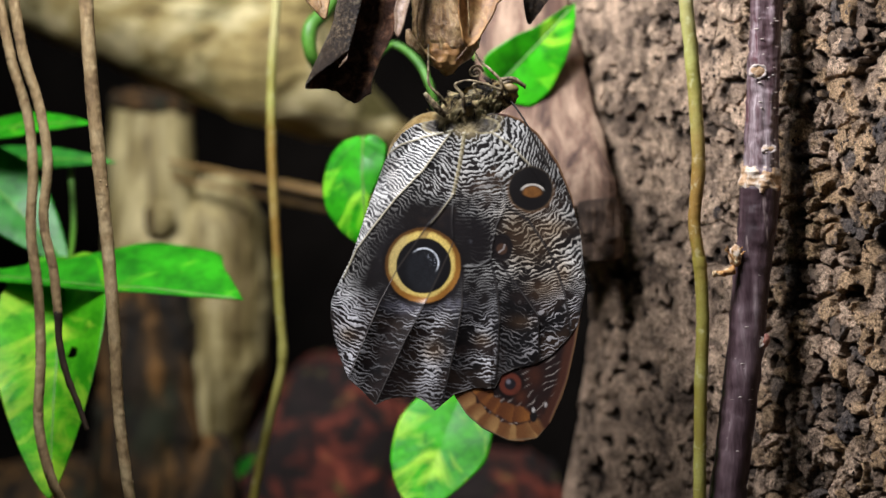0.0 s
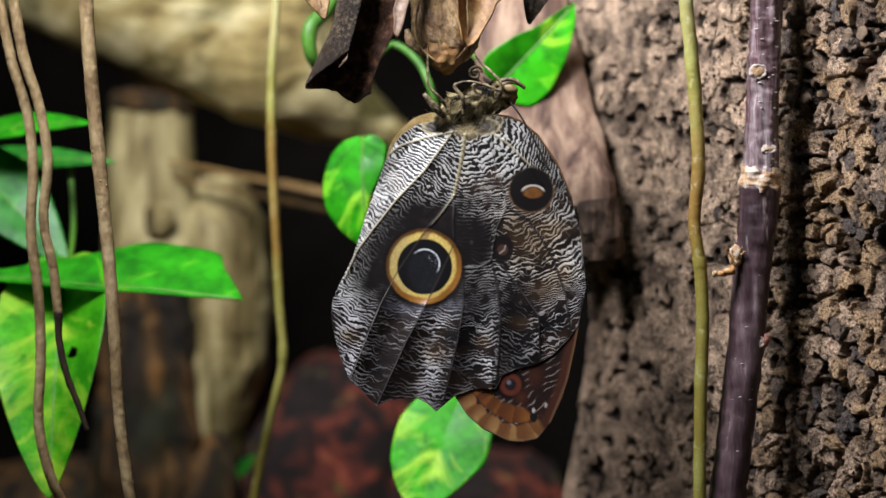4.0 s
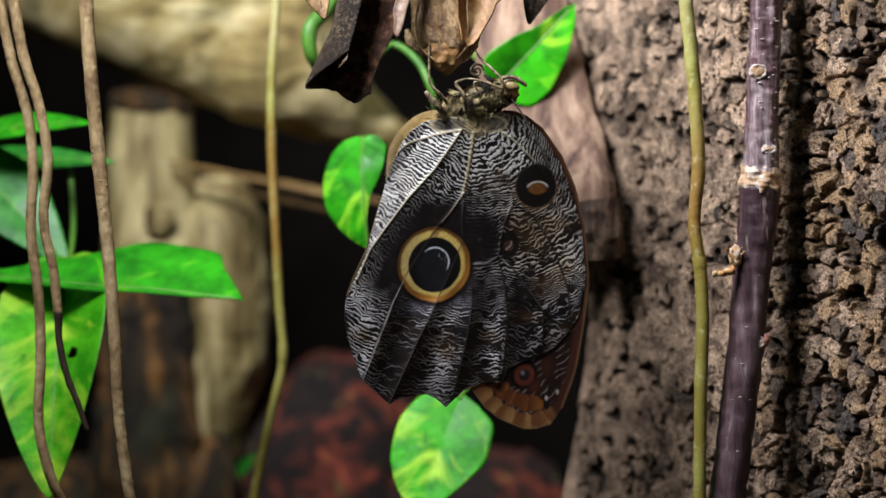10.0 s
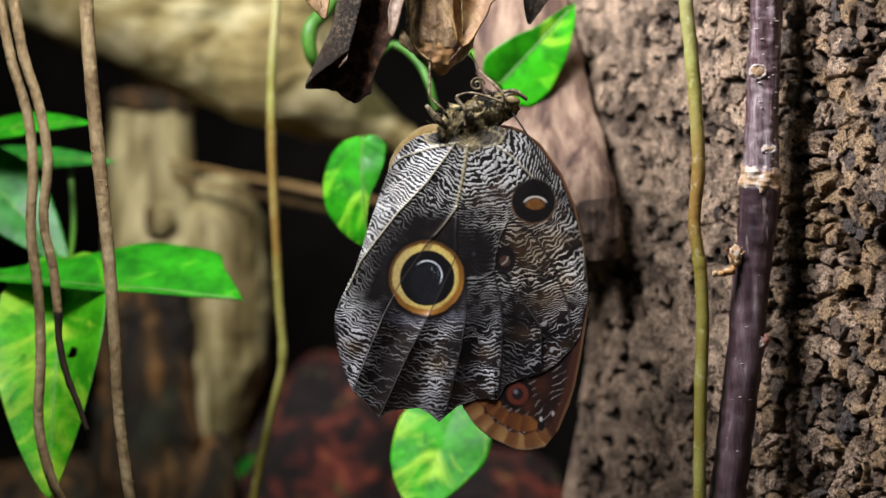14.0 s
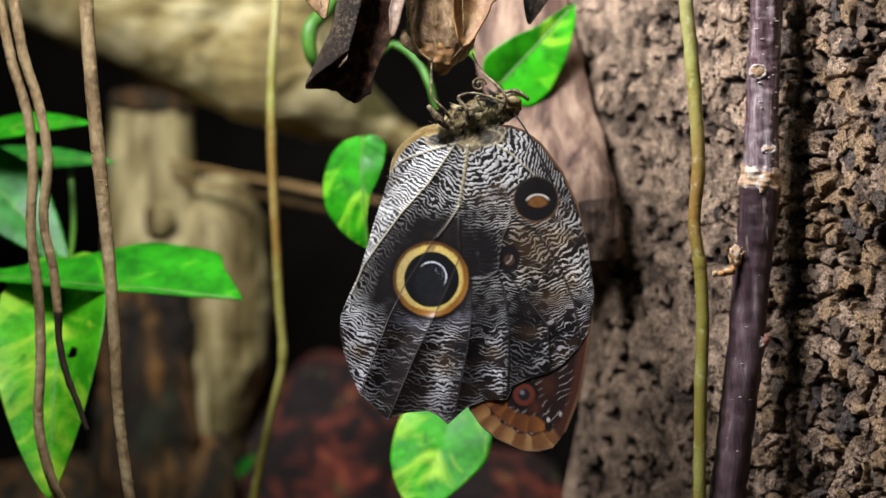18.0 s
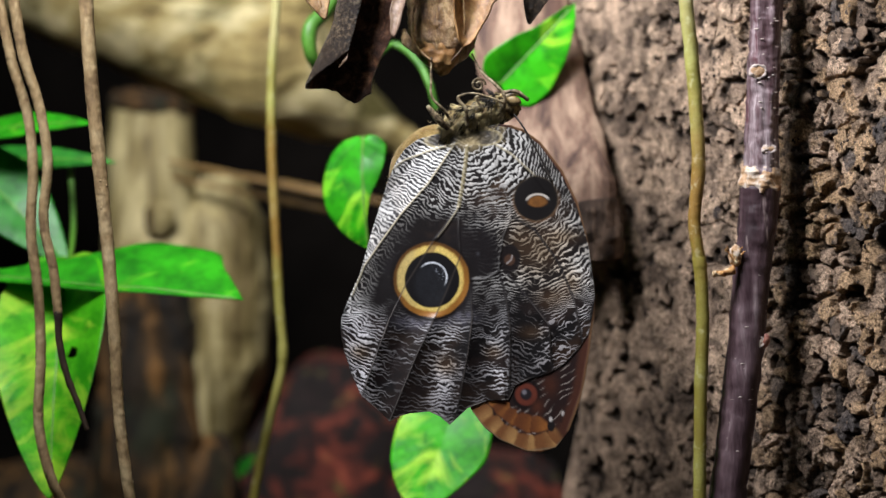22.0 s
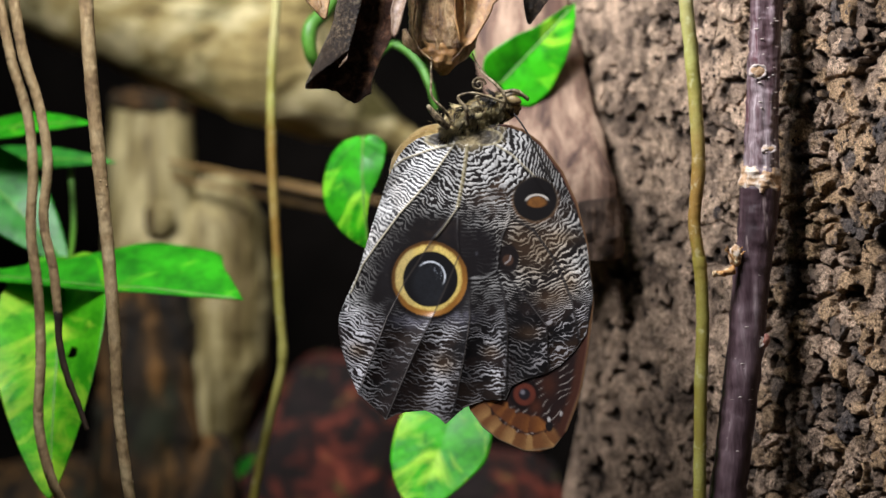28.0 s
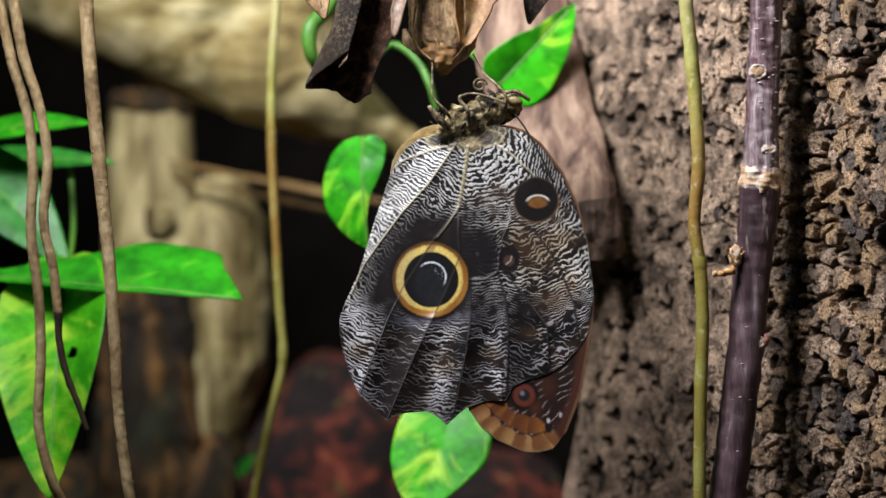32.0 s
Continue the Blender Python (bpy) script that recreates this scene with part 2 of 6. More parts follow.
M_STICK = surface("bamboo_cane", [(0.3, (0.15, 0.080, 0.020)), (0.7, (0.44, 0.26, 0.065))], 60.0, 0.5, 0.2)
M_DEAD = surface("dead_leaf_brown", [(0.25, (0.06, 0.028, 0.012)), (0.46, (0.175, 0.095, 0.036)), (0.64, (0.39, 0.245, 0.11))], 150.0, 0.6, 0.8, 700.0,
                 spots=(0.13, 0.06, 0.03), spot_scale=140.0, spot_range=(0.58, 0.7), depth=0.0008, thin=0.1)
M_DEAD_DARK = surface("dead_leaf_dark", [(0.36, (0.016, 0.010, 0.007)), (0.50, (0.055, 0.036, 0.022)), (0.62, (0.30, 0.225, 0.140))], 800.0, 0.42, 1.0, 2200.0,
                      spots=(0.030, 0.019, 0.013), spot_scale=120.0, spot_range=(0.40, 0.75), depth=0.0026, grainy=0.95)
M_HUSK = surface("dead_leaf_husk", [(0.32, (0.085, 0.040, 0.016)), (0.46, (0.27, 0.155, 0.062)), (0.62, (0.58, 0.40, 0.205))], 170.0, 0.36, 1.0, 800.0,
                 stretch=(1.4, 1.4, 0.7), spots=(0.105, 0.050, 0.024), spot_scale=130.0, spot_range=(0.52, 0.66), depth=0.0016, thin=0.12, grainy=0.75)
M_FLAP = surface("dead_leaf_pale_edge", [(0.30, (0.13, 0.075, 0.045)), (0.50, (0.21, 0.135, 0.088)), (0.70, (0.38, 0.285, 0.215))], 180.0, 0.5, 0.7, 900.0, thin=0.1)
M_AMBER = surface("dead_leaf_amber", [(0.3, (0.10, 0.045, 0.016)), (0.5, (0.34, 0.17, 0.055)), (0.7, (0.55, 0.34, 0.14))], 200.0, 0.5, 0.8, 900.0, depth=0.0006, thin=0.1)
M_INSIDE = surface("dead_leaf_inside", [(0.36, (0.022, 0.012, 0.009)), (0.50, (0.070, 0.033, 0.020)), (0.66, (0.24, 0.120, 0.065))], 260.0, 0.6, 0.9, 700.0, depth=0.0008, spec=0.08)
M_TENDRIL = surface("green_shoot", [(0.3, (0.03, 0.12, 0.01)), (0.7, (0.10, 0.28, 0.03))], 60.0, 0.5, 0.1)
M_PETIOLE = surface("green_petiole", [(0.3, (0.07, 0.22, 0.02)), (0.7, (0.16, 0.40, 0.04))], 60.0, 0.45, 0.1)
M_FUR = surface("butterfly_fur", [(0.38, (0.03, 0.022, 0.014)), (0.46, (0.30, 0.22, 0.11)), (0.56, (0.80, 0.66, 0.36))], 330.0, 0.9, 1.0, 2500.0,
                stretch=(1, 1, 0.4), depth=0.0006, sheen=0.3)
M_HAIR = plain("cream_hair", (0.98, 0.80, 0.42), 0.7)
M_DARK_TUFT = plain("dark_tuft", (0.035, 0.028, 0.020), 0.8)
M_CORE = surface("dark_fur", [(0.4, (0.02, 0.015, 0.010)), (0.50, (0.16, 0.12, 0.06)), (0.60, (0.62, 0.46, 0.20))], 420.0, 0.9, 1.0, 2500.0, depth=0.0006)
M_LEG = surface("leg_brown", [(0.38, (0.045, 0.03, 0.018)), (0.5, (0.22, 0.16, 0.085)), (0.62, (0.48, 0.40, 0.25))], 500.0, 0.6, 0.4)
M_OCHRE = surface("ochre_abdomen", [(0.3, (0.46, 0.28, 0.08)), (0.7, (0.82, 0.60, 0.24))], 400.0, 0.9, 0.8, 2200.0, sheen=0.3)
M_EYE = surface("insect_eye", [(0.3, (0.20, 0.13, 0.05)), (0.7, (0.45, 0.33, 0.15))], 900.0, 0.5, 0.2)
M_BLACK = plain("antenna_black", (0.02, 0.015, 0.012), 0.5)


def leaf_material(name, dark, mid, pale, amount, gloss=0.38):
    """Glossy leaf skin: green, with pale streaks running out from the midrib; the leaf lies along its own x."""
    mat = bpy.data.materials.new(name)
    mat.use_nodes = True
    nt = mat.node_tree
    bsdf = nt.nodes["Principled BSDF"]
    tc = nt.nodes.new("ShaderNodeTexCoord")
    sep = nt.nodes.new("ShaderNodeSeparateXYZ")
    nt.links.new(tc.outputs["Object"], sep.inputs[0])
    side = nt.nodes.new("ShaderNodeMath")
    side.operation = "ABSOLUTE"
    nt.links.new(sep.outputs["Y"], side.inputs[0])
    slant = nt.nodes.new("ShaderNodeMath")
    slant.operation = "MULTIPLY_ADD"
    slant.inputs[1].default_value = -0.8
    nt.links.new(side.outputs[0], slant.inputs[0])
    nt.links.new(sep.outputs["X"], slant.inputs[2])
    thin = nt.nodes.new("ShaderNodeMath")
    thin.operation = "MULTIPLY"
    thin.inputs[1].default_value = 0.8
    nt.links.new(sep.outputs["Y"], thin.inputs[0])
    mp = nt.nodes.new("ShaderNodeCombineXYZ")
    nt.links.new(slant.outputs[0], mp.inputs["X"])
    nt.links.new(thin.outputs[0], mp.inputs["Y"])
    base = ramp(nt, noise_node(nt, tc.outputs["Object"], 110.0, 5, 0.65), [(0.36, dark), (0.62, mid)])
    streak = noise_node(nt, mp.outputs[0], 78.0, 3, 0.5, 1.2)
    col = mixed(nt, ramp(nt, streak, [(1 - amount - 0.09, (0, 0, 0)), (1 - amount + 0.16, (1, 1, 1))]), base, pale)
    nt.links.new(col, bsdf.inputs["Base Color"])
    bsdf.inputs["Roughness"].default_value = gloss
    bsdf.inputs["Specular IOR Level"].default_value = 0.26
    bsdf.inputs["Subsurface Weight"].default_value = 0.25
    bsdf.inputs["Subsurface Radius"].default_value = (0.001, 0.003, 0.0005)
    wave = nt.nodes.new("ShaderNodeTexWave")
    wave.inputs["Scale"].default_value, wave.inputs["Distortion"].default_value = 75.0, 1.0
    nt.links.new(mp.outputs[0], wave.inputs["Vector"])
    bp = nt.nodes.new("ShaderNodeBump")
    bp.inputs["Strength"].default_value, bp.inputs["Distance"].default_value = 0.06, 0.0004
    nt.links.new(wave.outputs[1], bp.inputs["Height"])
    nt.links.new(bp.outputs[0], bsdf.inputs["Normal"])
    return mat


M_LEAF = leaf_material("green_leaf", (0.010, 0.16, 0.004), (0.030, 0.36, 0.008), (0.20, 0.58, 0.03), 0.28)
M_LEAF_LIME = leaf_material("bright_lime_leaf", (0.012, 0.22, 0.003), (0.060, 0.50, 0.008), (0.46, 0.80, 0.060), 0.42, 0.46)
M_LEAF_PALE = leaf_material("lime_leaf", (0.022, 0.25, 0.004), (0.10, 0.52, 0.012), (0.46, 0.74, 0.055), 0.42)
M_LEAF_SPLASH = leaf_material("splashed_leaf", (0.008, 0.12, 0.003), (0.032, 0.36, 0.006), (0.30, 0.66, 0.035), 0.38, 0.30)
M_LEAF_DEEP = leaf_material("deep_green_leaf", (0.010, 0.12, 0.012), (0.03, 0.26, 0.02), (0.08, 0.42, 0.06), 0.30)


def wing_material(name):
    """Scaled wing skin: the pattern attribute, broken up by fine scale grain."""
    mat = bpy.data.materials.new(name)
    mat.use_nodes = True
    nt = mat.node_tree
    bsdf = nt.nodes["Principled BSDF"]
    at = nt.nodes.new("ShaderNodeAttribute")
    at.attribute_name = "pattern"
    tc = nt.nodes.new("ShaderNodeTexCoord")
    grain = noise_node(nt, tc.outputs["Object"], 3500.0, 2, 0.6)
    col = mixed(nt, 0.6, at.outputs["Color"], ramp(nt, grain, [(0.3, (0.6, 0.6, 0.6)), (0.7, (1.0, 1.0, 1.0))]), "MULTIPLY")
    nt.links.new(col, bsdf.inputs["Base Color"])
    bsdf.inputs["Roughness"].default_value = 0.42
    bsdf.inputs["Specular IOR Level"].default_value = 0.5
    bp = nt.nodes.new("ShaderNodeBump")
    bp.inputs["Strength"].default_value, bp.inputs["Distance"].default_value = 0.25, 0.0001
    nt.links.new(grain, bp.inputs["Height"])
    nt.links.new(bp.outputs[0], bsdf.inputs["Normal"])
    return mat


M_WING = wing_material("wing_scales")


# ---- the room: bed, walls, ceiling ----
def box(name, lo, hi, mat, label, kind="structure"):
    bm = bmesh.new()
    bmesh.ops.create_cube(bm, size=1.0)
    for v in bm.verts:
        v.co = Vector([l + (c + 0.5) * (h - l) for c, l, h in zip(v.co, lo, hi)])
    me = bpy.data.meshes.new(name)
    bm.to_mesh(me)
    bm.free()
    me.materials.append(mat)
    return tagged(new(name, me), label, "wall", kind=kind)


def ground():
    n = 90
    x, y = np.meshgrid(np.linspace(-1.2, 1.2, n), np.linspace(-1.2, 1.3, n), indexing="ij")
    g = np.stack([x, y, 0 * x], -1)
    g[:, :, 2] = 0.012 * vnoise(g.reshape(-1, 3), 18.0, 3, 4).reshape(n, n)
    v, f = sheet(g, 0.05)
    tagged(new("ground", mesh_of("ground", v, f, M_SOIL)), "dark moist soil bed under the plants", "ground", kind="structure")


def room():
    ground()
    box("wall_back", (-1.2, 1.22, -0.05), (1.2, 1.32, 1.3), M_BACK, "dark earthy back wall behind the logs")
    box("wall_left", (-1.3, -1.2, -0.05), (-1.2, 1.32, 1.3), M_ROOM, "plain dim side wall")
    box("wall_right", (1.2, -1.2, -0.05), (1.3, 1.32, 1.3), M_ROOM, "plain dim side wall")
    box("wall_front", (-1.2, -1.3, -0.05), (1.2, -1.2, 1.3), M_ROOM, "plain dim wall facing the planting")
    # covers only y > 0.1; the rest is left open to let the added fill in
    box("ceiling", (-1.3, 0.1, 1.3), (1.3, 1.32, 1.4), M_ROOM, "plain dim ceiling above the planting")


room()

# ---- the cork wall ----
CORK_A, CORK_U, CORK_N = Vector((0.119, 0.560, 0)), Vector((-0.590, 0.807, 0)), Vector((-0.807, -0.590, 0))


def cork_point(s, z, out):
    return CORK_A + CORK_U * s + Vector((0, 0, z)) + CORK_N * out


def cork_relief(s, z):
    """Height and colour of the pressed cork: plates of uneven height with cracks and holes between them; coarser towards the near end."""
    shape = s.shape
    flat = np.stack([s.ravel(), z.ravel(), 0 * s.ravel()], 1)
    n = lambda scale, seed, o=2: vnoise(flat, scale, seed, o)
    near = step(0.075, 0.025, flat[:, 0])
    best, second, who = np.full(len(flat), 9.0), np.full(len(flat), 9.0), np.zeros(len(flat))
    p = np.stack([flat[:, 0] + 0.0016 * n(190.0, 1) + 0.0008 * n(620.0, 5), flat[:, 1] + 0.0016 * n(190.0, 3) + 0.0008 * n(620.0, 7)], 1) / np.array((0.0050, 0.0066))
    cell = np.floor(p).astype(np.int64)
    for i in (-1, 0, 1):
        for j in (-1, 0, 1):
            ci, cj = cell[:, 0] + i, cell[:, 1] + j
            d = np.hypot(ci + 0.5 + 0.48 * hashed(ci, cj, 0 * ci, 11) - p[:, 0], cj + 0.5 + 0.48 * hashed(ci, cj, 0 * ci, 12) - p[:, 1])
            closer = d < best
            second = np.where(closer, best, np.minimum(second, d))
            who = np.where(closer, ci * 1000 + cj, who)
            best = np.where(closer, d, best)
    who = who.astype(np.int64)
    a, b = hashed(who, who * 0, who * 0, 31), hashed(who, who * 0, who * 0, 47)
    gap = second - best
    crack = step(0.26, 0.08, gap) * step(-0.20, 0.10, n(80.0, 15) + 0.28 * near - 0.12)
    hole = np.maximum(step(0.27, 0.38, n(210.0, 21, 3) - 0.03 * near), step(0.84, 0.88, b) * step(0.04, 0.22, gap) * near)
    h = (0.0002 + 0.0010 * near) * a - (0.0009 + 0.0020 * near) * crack - (0.0018 + 0.0008 * near) * hole
    h = h + 0.0012 * n(45.0, 23) + 0.00055 * n(330.0, 25, 2) + (0.00030 + 0.00028 * near) * n(900.0, 27, 3)
    tone = np.clip(0.52 + 0.26 * b + 0.45 * n(110.0, 29, 2) + 0.60 * n(300.0, 39, 2), 0, 1)[:, None]
    c = (np.array((0.115, 0.085, 0.066)) * (1 - tone) + np.array((0.52, 0.39, 0.295)) * tone) * (1.06 + 0.02 * near)[:, None]
    c = blend(c, (0.44, 0.295, 0.16), 0.6 * near * step(0.2, 0.6, a + 0.5 * n(200.0, 30)))
    c = blend(c, (0.085, 0.08, 0.085), 0.8 * step(0.68, 0.72, hashed(who, who * 0, who * 0, 53)) * near)
    # shade inside the holes and cracks, put into the colour as near black
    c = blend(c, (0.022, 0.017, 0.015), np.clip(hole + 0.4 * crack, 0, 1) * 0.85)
    return h.reshape(shape), c


def ico(sub):
    bm = bmesh.new()
    bmesh.ops.create_icosphere(bm, subdivisions=sub, radius=1.0)
    v = np.array([q.co[:] for q in bm.verts])
    f = np.array([[q.index for q in p.verts] for p in bm.faces])
    bm.free()
    return v, f


def granule(v, size, rng, seed):
    """One crumb of cork: a dented, faceted lump, x along the wall, y out of it, z up."""
    p = v * (1 + 0.36 * vnoise(v, 1.3, seed, 1) + 0.34 * vnoise(v, 3.0, seed + 50, 3))[:, None]
    cut = rng.uniform(0.35, 0.8)
    p[:, 1] = np.where(p[:, 1] > cut, cut + 0.15 * (p[:, 1] - cut), p[:, 1])
    return p * np.array(size)


def cork_wall():
    rng = np.random.default_rng(4)
    n, m = 60, 60
    s, z = np.meshgrid(np.linspace(-0.55, 0.118, n), np.linspace(-0.02, 1.0, m), indexing="ij")
    g = np.zeros((n, m, 3))
    for k in range(3):
        g[:, :, k] = CORK_A[k] + CORK_U[k] * s + (z if k == 2 else 0) - CORK_N[k] * 0.012
    v, f = sheet(g[::-1], 0.03)
    wall = new("wall_cork", mesh_of("wall_cork", v, f, M_CORK_DEEP))
    tagged(wall, "rough brown pressed cork panel with dark holes and cracks", "wall", kind="structure")
    n, m = 720, 800
    s, z = np.meshgrid(np.linspace(0, 1, n), np.linspace(0.045, 0.296, m), indexing="ij")
    # the far edge is worn round and turns away from the front
    edge = np.interp(z, [0.07, 0.0906, 0.1147, 0.1415, 0.1595, 0.20, 0.30], [0.158, 0.151, 0.143, 0.138, 0.136, 0.148, 0.158])
    edge = edge + 0.0016 * vnoise(np.stack([z.ravel(), 0 * z.ravel(), 0 * z.ravel()], 1), 90.0, 17, 3).reshape(n, m)
    s = -0.055 + (edge + 0.055) * s
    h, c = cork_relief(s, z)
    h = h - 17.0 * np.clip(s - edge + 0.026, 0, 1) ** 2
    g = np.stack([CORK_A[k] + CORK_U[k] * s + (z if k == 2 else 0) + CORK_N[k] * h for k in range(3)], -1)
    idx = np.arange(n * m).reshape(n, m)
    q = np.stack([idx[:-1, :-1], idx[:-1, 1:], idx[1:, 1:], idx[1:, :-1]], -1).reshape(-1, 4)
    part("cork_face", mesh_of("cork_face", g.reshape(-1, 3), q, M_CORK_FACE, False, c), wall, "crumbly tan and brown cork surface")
    v2, f2 = ico(2)
    frame_m = np.array([CORK_U, CORK_N, (0, 0, 1)])
    # crumbs of the stretch that the path passes nearest, each on its own
    shapes = []
    for k in range(14):
        w = rng.uniform(0.0009, 0.0021)
        p = granule(v2, (w, w * 0.4, w * rng.uniform(0.8, 1.3)), rng, k)
        shapes.append(mesh_of("cork_granule", p @ frame_m, f2, M_CORK, False))
    heap_v, heap_f, count = [], [], 0
    v1, f1 = ico(1)
    for k in range(200):
        s1, z1 = rng.uniform(-0.035, 0.075) if k % 3 else rng.uniform(-0.02, 0.03), rng.uniform(0.06, 0.285)
        h, _ = cork_relief(np.array([[s1]]), np.array([[z1]]))
        if h[0, 0] < -0.0012:
            continue
        ob = part("cork_granule", shapes[rng.integers(14)], wall)
        ob.matrix_basis = Matrix.Translation(cork_point(s1, z1, h[0, 0] - 0.0003)) @ Matrix.Rotation(rng.uniform(-0.9, 0.9), 4, CORK_N)
    bits = [granule(v1, (1, 0.8, 1.2), rng, k) for k in range(24)]
    spread = np.stack([rng.uniform(-0.05, 0.11, 6000), rng.uniform(0.06, 0.285, 6000)], 1)
    lifts, _ = cork_relief(spread[:, :1], spread[:, 1:])
    for k in range(6000):
        place = np.array(cork_point(spread[k, 0], spread[k, 1], lifts[k, 0]))
        heap_v.append((bits[k % 24] * rng.uniform(0.0002, 0.0006)) @ frame_m + place)
        heap_f.append(f1 + count)
        count += len(v1)
    me = mesh_of("cork_crumbs", np.concatenate(heap_v), np.concatenate(heap_f), M_CORK, False)
    tagged(part("cork_crumbs", me, wall), kind="stuff")


# ---- wood and rock ----
def rod(name, points, radii, mat, label, category, group="", warts=0, nodes=(), bump=None, **kw):
    """A stem, root or branch; warts: pale bumps on it; nodes: places of swollen joints (share of its length)."""
    o = points[0]
    v, f = tube(points, radii, origin=o, **kw)
    if not warts and not nodes:
        ob = new(name, mesh_of(name, v, f, mat))
        ob.matrix_basis = Matrix.Translation(o)
        return tagged(ob, label, category, group)
    ob = thing(name, o, label, category, group)
    part("strand", mesh_of("strand", v, f, mat), ob)
    c = spline(points, 600) - np.asarray(o)
    r = spline([[q, 0, 0] for q in radii], 600)[:, 0]
    rng = np.random.default_rng(int(abs(o[0]) * 9000))
    v1, f1 = ico(2)
    for k in range(warts):
        i = int(rng.uniform(0.12, 0.88) * 600)
        a = rng.uniform(-1.5, 1.5)
        q = c[i] + np.array((math.sin(a), -math.cos(a), 0)) * r[i] * 0.92
        p = v1 * (1 + 0.4 * vnoise(v1, 1.9, k, 2))[:, None] * r[i] * rng.uniform(0.10, 0.24) * np.array((1, 0.6, rng.uniform(0.8, 1.9))) + q
        part("wart", mesh_of("wart", p, f1, bump or mat), ob)
    for s0 in nodes:
        i = int(s0 * 600)
        v, f = tube([c[i - 9], c[i - 3], c[i + 3], c[i + 9]], [r[i] * 0.98, r[i] * 1.09, r[i] * 1.08, r[i] * 0.97], 24, 16, r[i] * 0.08, 700.0)
        part("node", mesh_of("node", v, f, mat), ob, "swollen joint")
    return ob


def wood():
    rod("fallen_log", [(-0.2938, 0.9000, 0.3582), (-0.2109, 0.8800, 0.3115), (-0.1129, 0.8600, 0.2710), (-0.0678, 0.8500, 0.2485), (-0.0450, 0.8560, 0.2305), (-0.0290, 0.8620, 0.2225), (-0.0100, 0.8700, 0.2130), (0.0120, 0.8800, 0.2040)],
        [0.030, 0.031, 0.033, 0.0305, 0.0180, 0.0095, 0.0055, 0.0030], M_LOG, "thick pale weathered log lying slantwise with dark stains", "log",
        n=140, segs=48, amp=0.0025, scale=60.0, ridges=0.0012, seed=4)
    stump = thing("driftwood_stump", (-0.1167, 0.8540, 0.0058), "pale upright driftwood stump with a knot and a side bulge", "stump")
    o = (-0.1167, 0.8540, 0.0058)
    v, f = tube([(-0.1179, 0.8540, 0.0035), (-0.1144, 0.8540, 0.0637), (-0.1121, 0.8540, 0.1100), (-0.1155, 0.8540, 0.1517), (-0.1179, 0.8540, 0.1841), (-0.1195, 0.8540, 0.2119), (-0.1186, 0.8540, 0.2309)],
                [0.030, 0.027, 0.0255, 0.024, 0.0205, 0.0176, 0.0158], 120, 40, 0.0022, 55.0, 0.9, 7, o, 0.0012)
    part("trunk", mesh_of("trunk", v, f, M_DRIFT), stump)
    v, f = tube([(-0.1194, 0.8535, 0.2244), (-0.1190, 0.8535, 0.2276), (-0.1180, 0.8535, 0.2313), (-0.1176, 0.8535, 0.2336)], [0.0150, 0.0172, 0.0168, 0.0130], 50, 40, 0.0016, 140.0, 0.92, 61, o, 0.001)
    part("rotten_cap", mesh_of("rotten_cap", v, f, M_ROT_SHADE), stump, "dark top of the stump")
    v, f = tube([(-0.0965, 0.8650, 0.1955), (-0.0945, 0.8590, 0.1775), (-0.0925, 0.8580, 0.1468), (-0.0930, 0.8580, 0.1234), (-0.0955, 0.8590, 0.1046), (-0.0985, 0.8620, 0.0800)],
                [0.0150, 0.0208, 0.0208, 0.0190, 0.0160, 0.0120], 110, 44, 0.003, 60.0, 0.9, 11, o, 0.0015)
    part("side_limb", mesh_of("side_limb", v, f, M_DRIFT), stump)
    ring = [(-0.1132 + 0.0042 * math.cos(k * 0.5236), 0.8322 - 0.0006 * math.sin(k * 0.5236), 0.1822 + 0.0046 * math.sin(k * 0.5236)) for k in range(13)]
    v, f = tube(ring, [0.0024 + 0.0004 * math.sin(1.7 * k) for k in range(13)], 70, 16, 0.0008, 260.0, 1.0, 5, o)
    part("knot", mesh_of("knot", v, f, M_DRIFT), stump, "round pale knot")
    v, f = tube([(-0.1132, 0.8420, 0.1822), (-0.1132, 0.8315, 0.1818), (-0.1132, 0.8298, 0.1816)], [0.0040, 0.0038, 0.0024], 16, 20, 0.0006, 250.0, 1.0, 6, o)
    part("knot_heart", mesh_of("knot_heart", v, f, M_DRIFT), stump)
    # two dark plates: the shade low on the stump, put into colour
    v, f = tube([(-0.1219, 0.8420, 0.0058), (-0.1183, 0.8370, 0.0660), (-0.1180, 0.8350, 0.1114), (-0.1190, 0.8355, 0.1362), (-0.1200, 0.8370, 0.1565), (-0.1210, 0.8400, 0.1660)], [0.026, 0.0235, 0.0205, 0.0185, 0.0165, 0.012], 90, 40, 0.004, 110.0, 0.75, 23, o, 0.003)
    part("rotten_bark", mesh_of("rotten_bark", v, f, M_ROT_SHADE), stump, "dark bark plate painting the shade at the stump's foot")
    v, f = tube([(-0.1002, 0.8420, 0.0058), (-0.1009, 0.8380, 0.0589), (-0.1000, 0.8400, 0.0814), (-0.0996, 0.8500, 0.0999)], [0.020, 0.019, 0.0175, 0.008], 60, 30, 0.003, 90.0, 0.8, 29, o, 0.002)
    part("rotten_bark", mesh_of("rotten_bark", v, f, M_ROT_SHADE), stump, "dark bark plate painting the shade at the stump's foot")
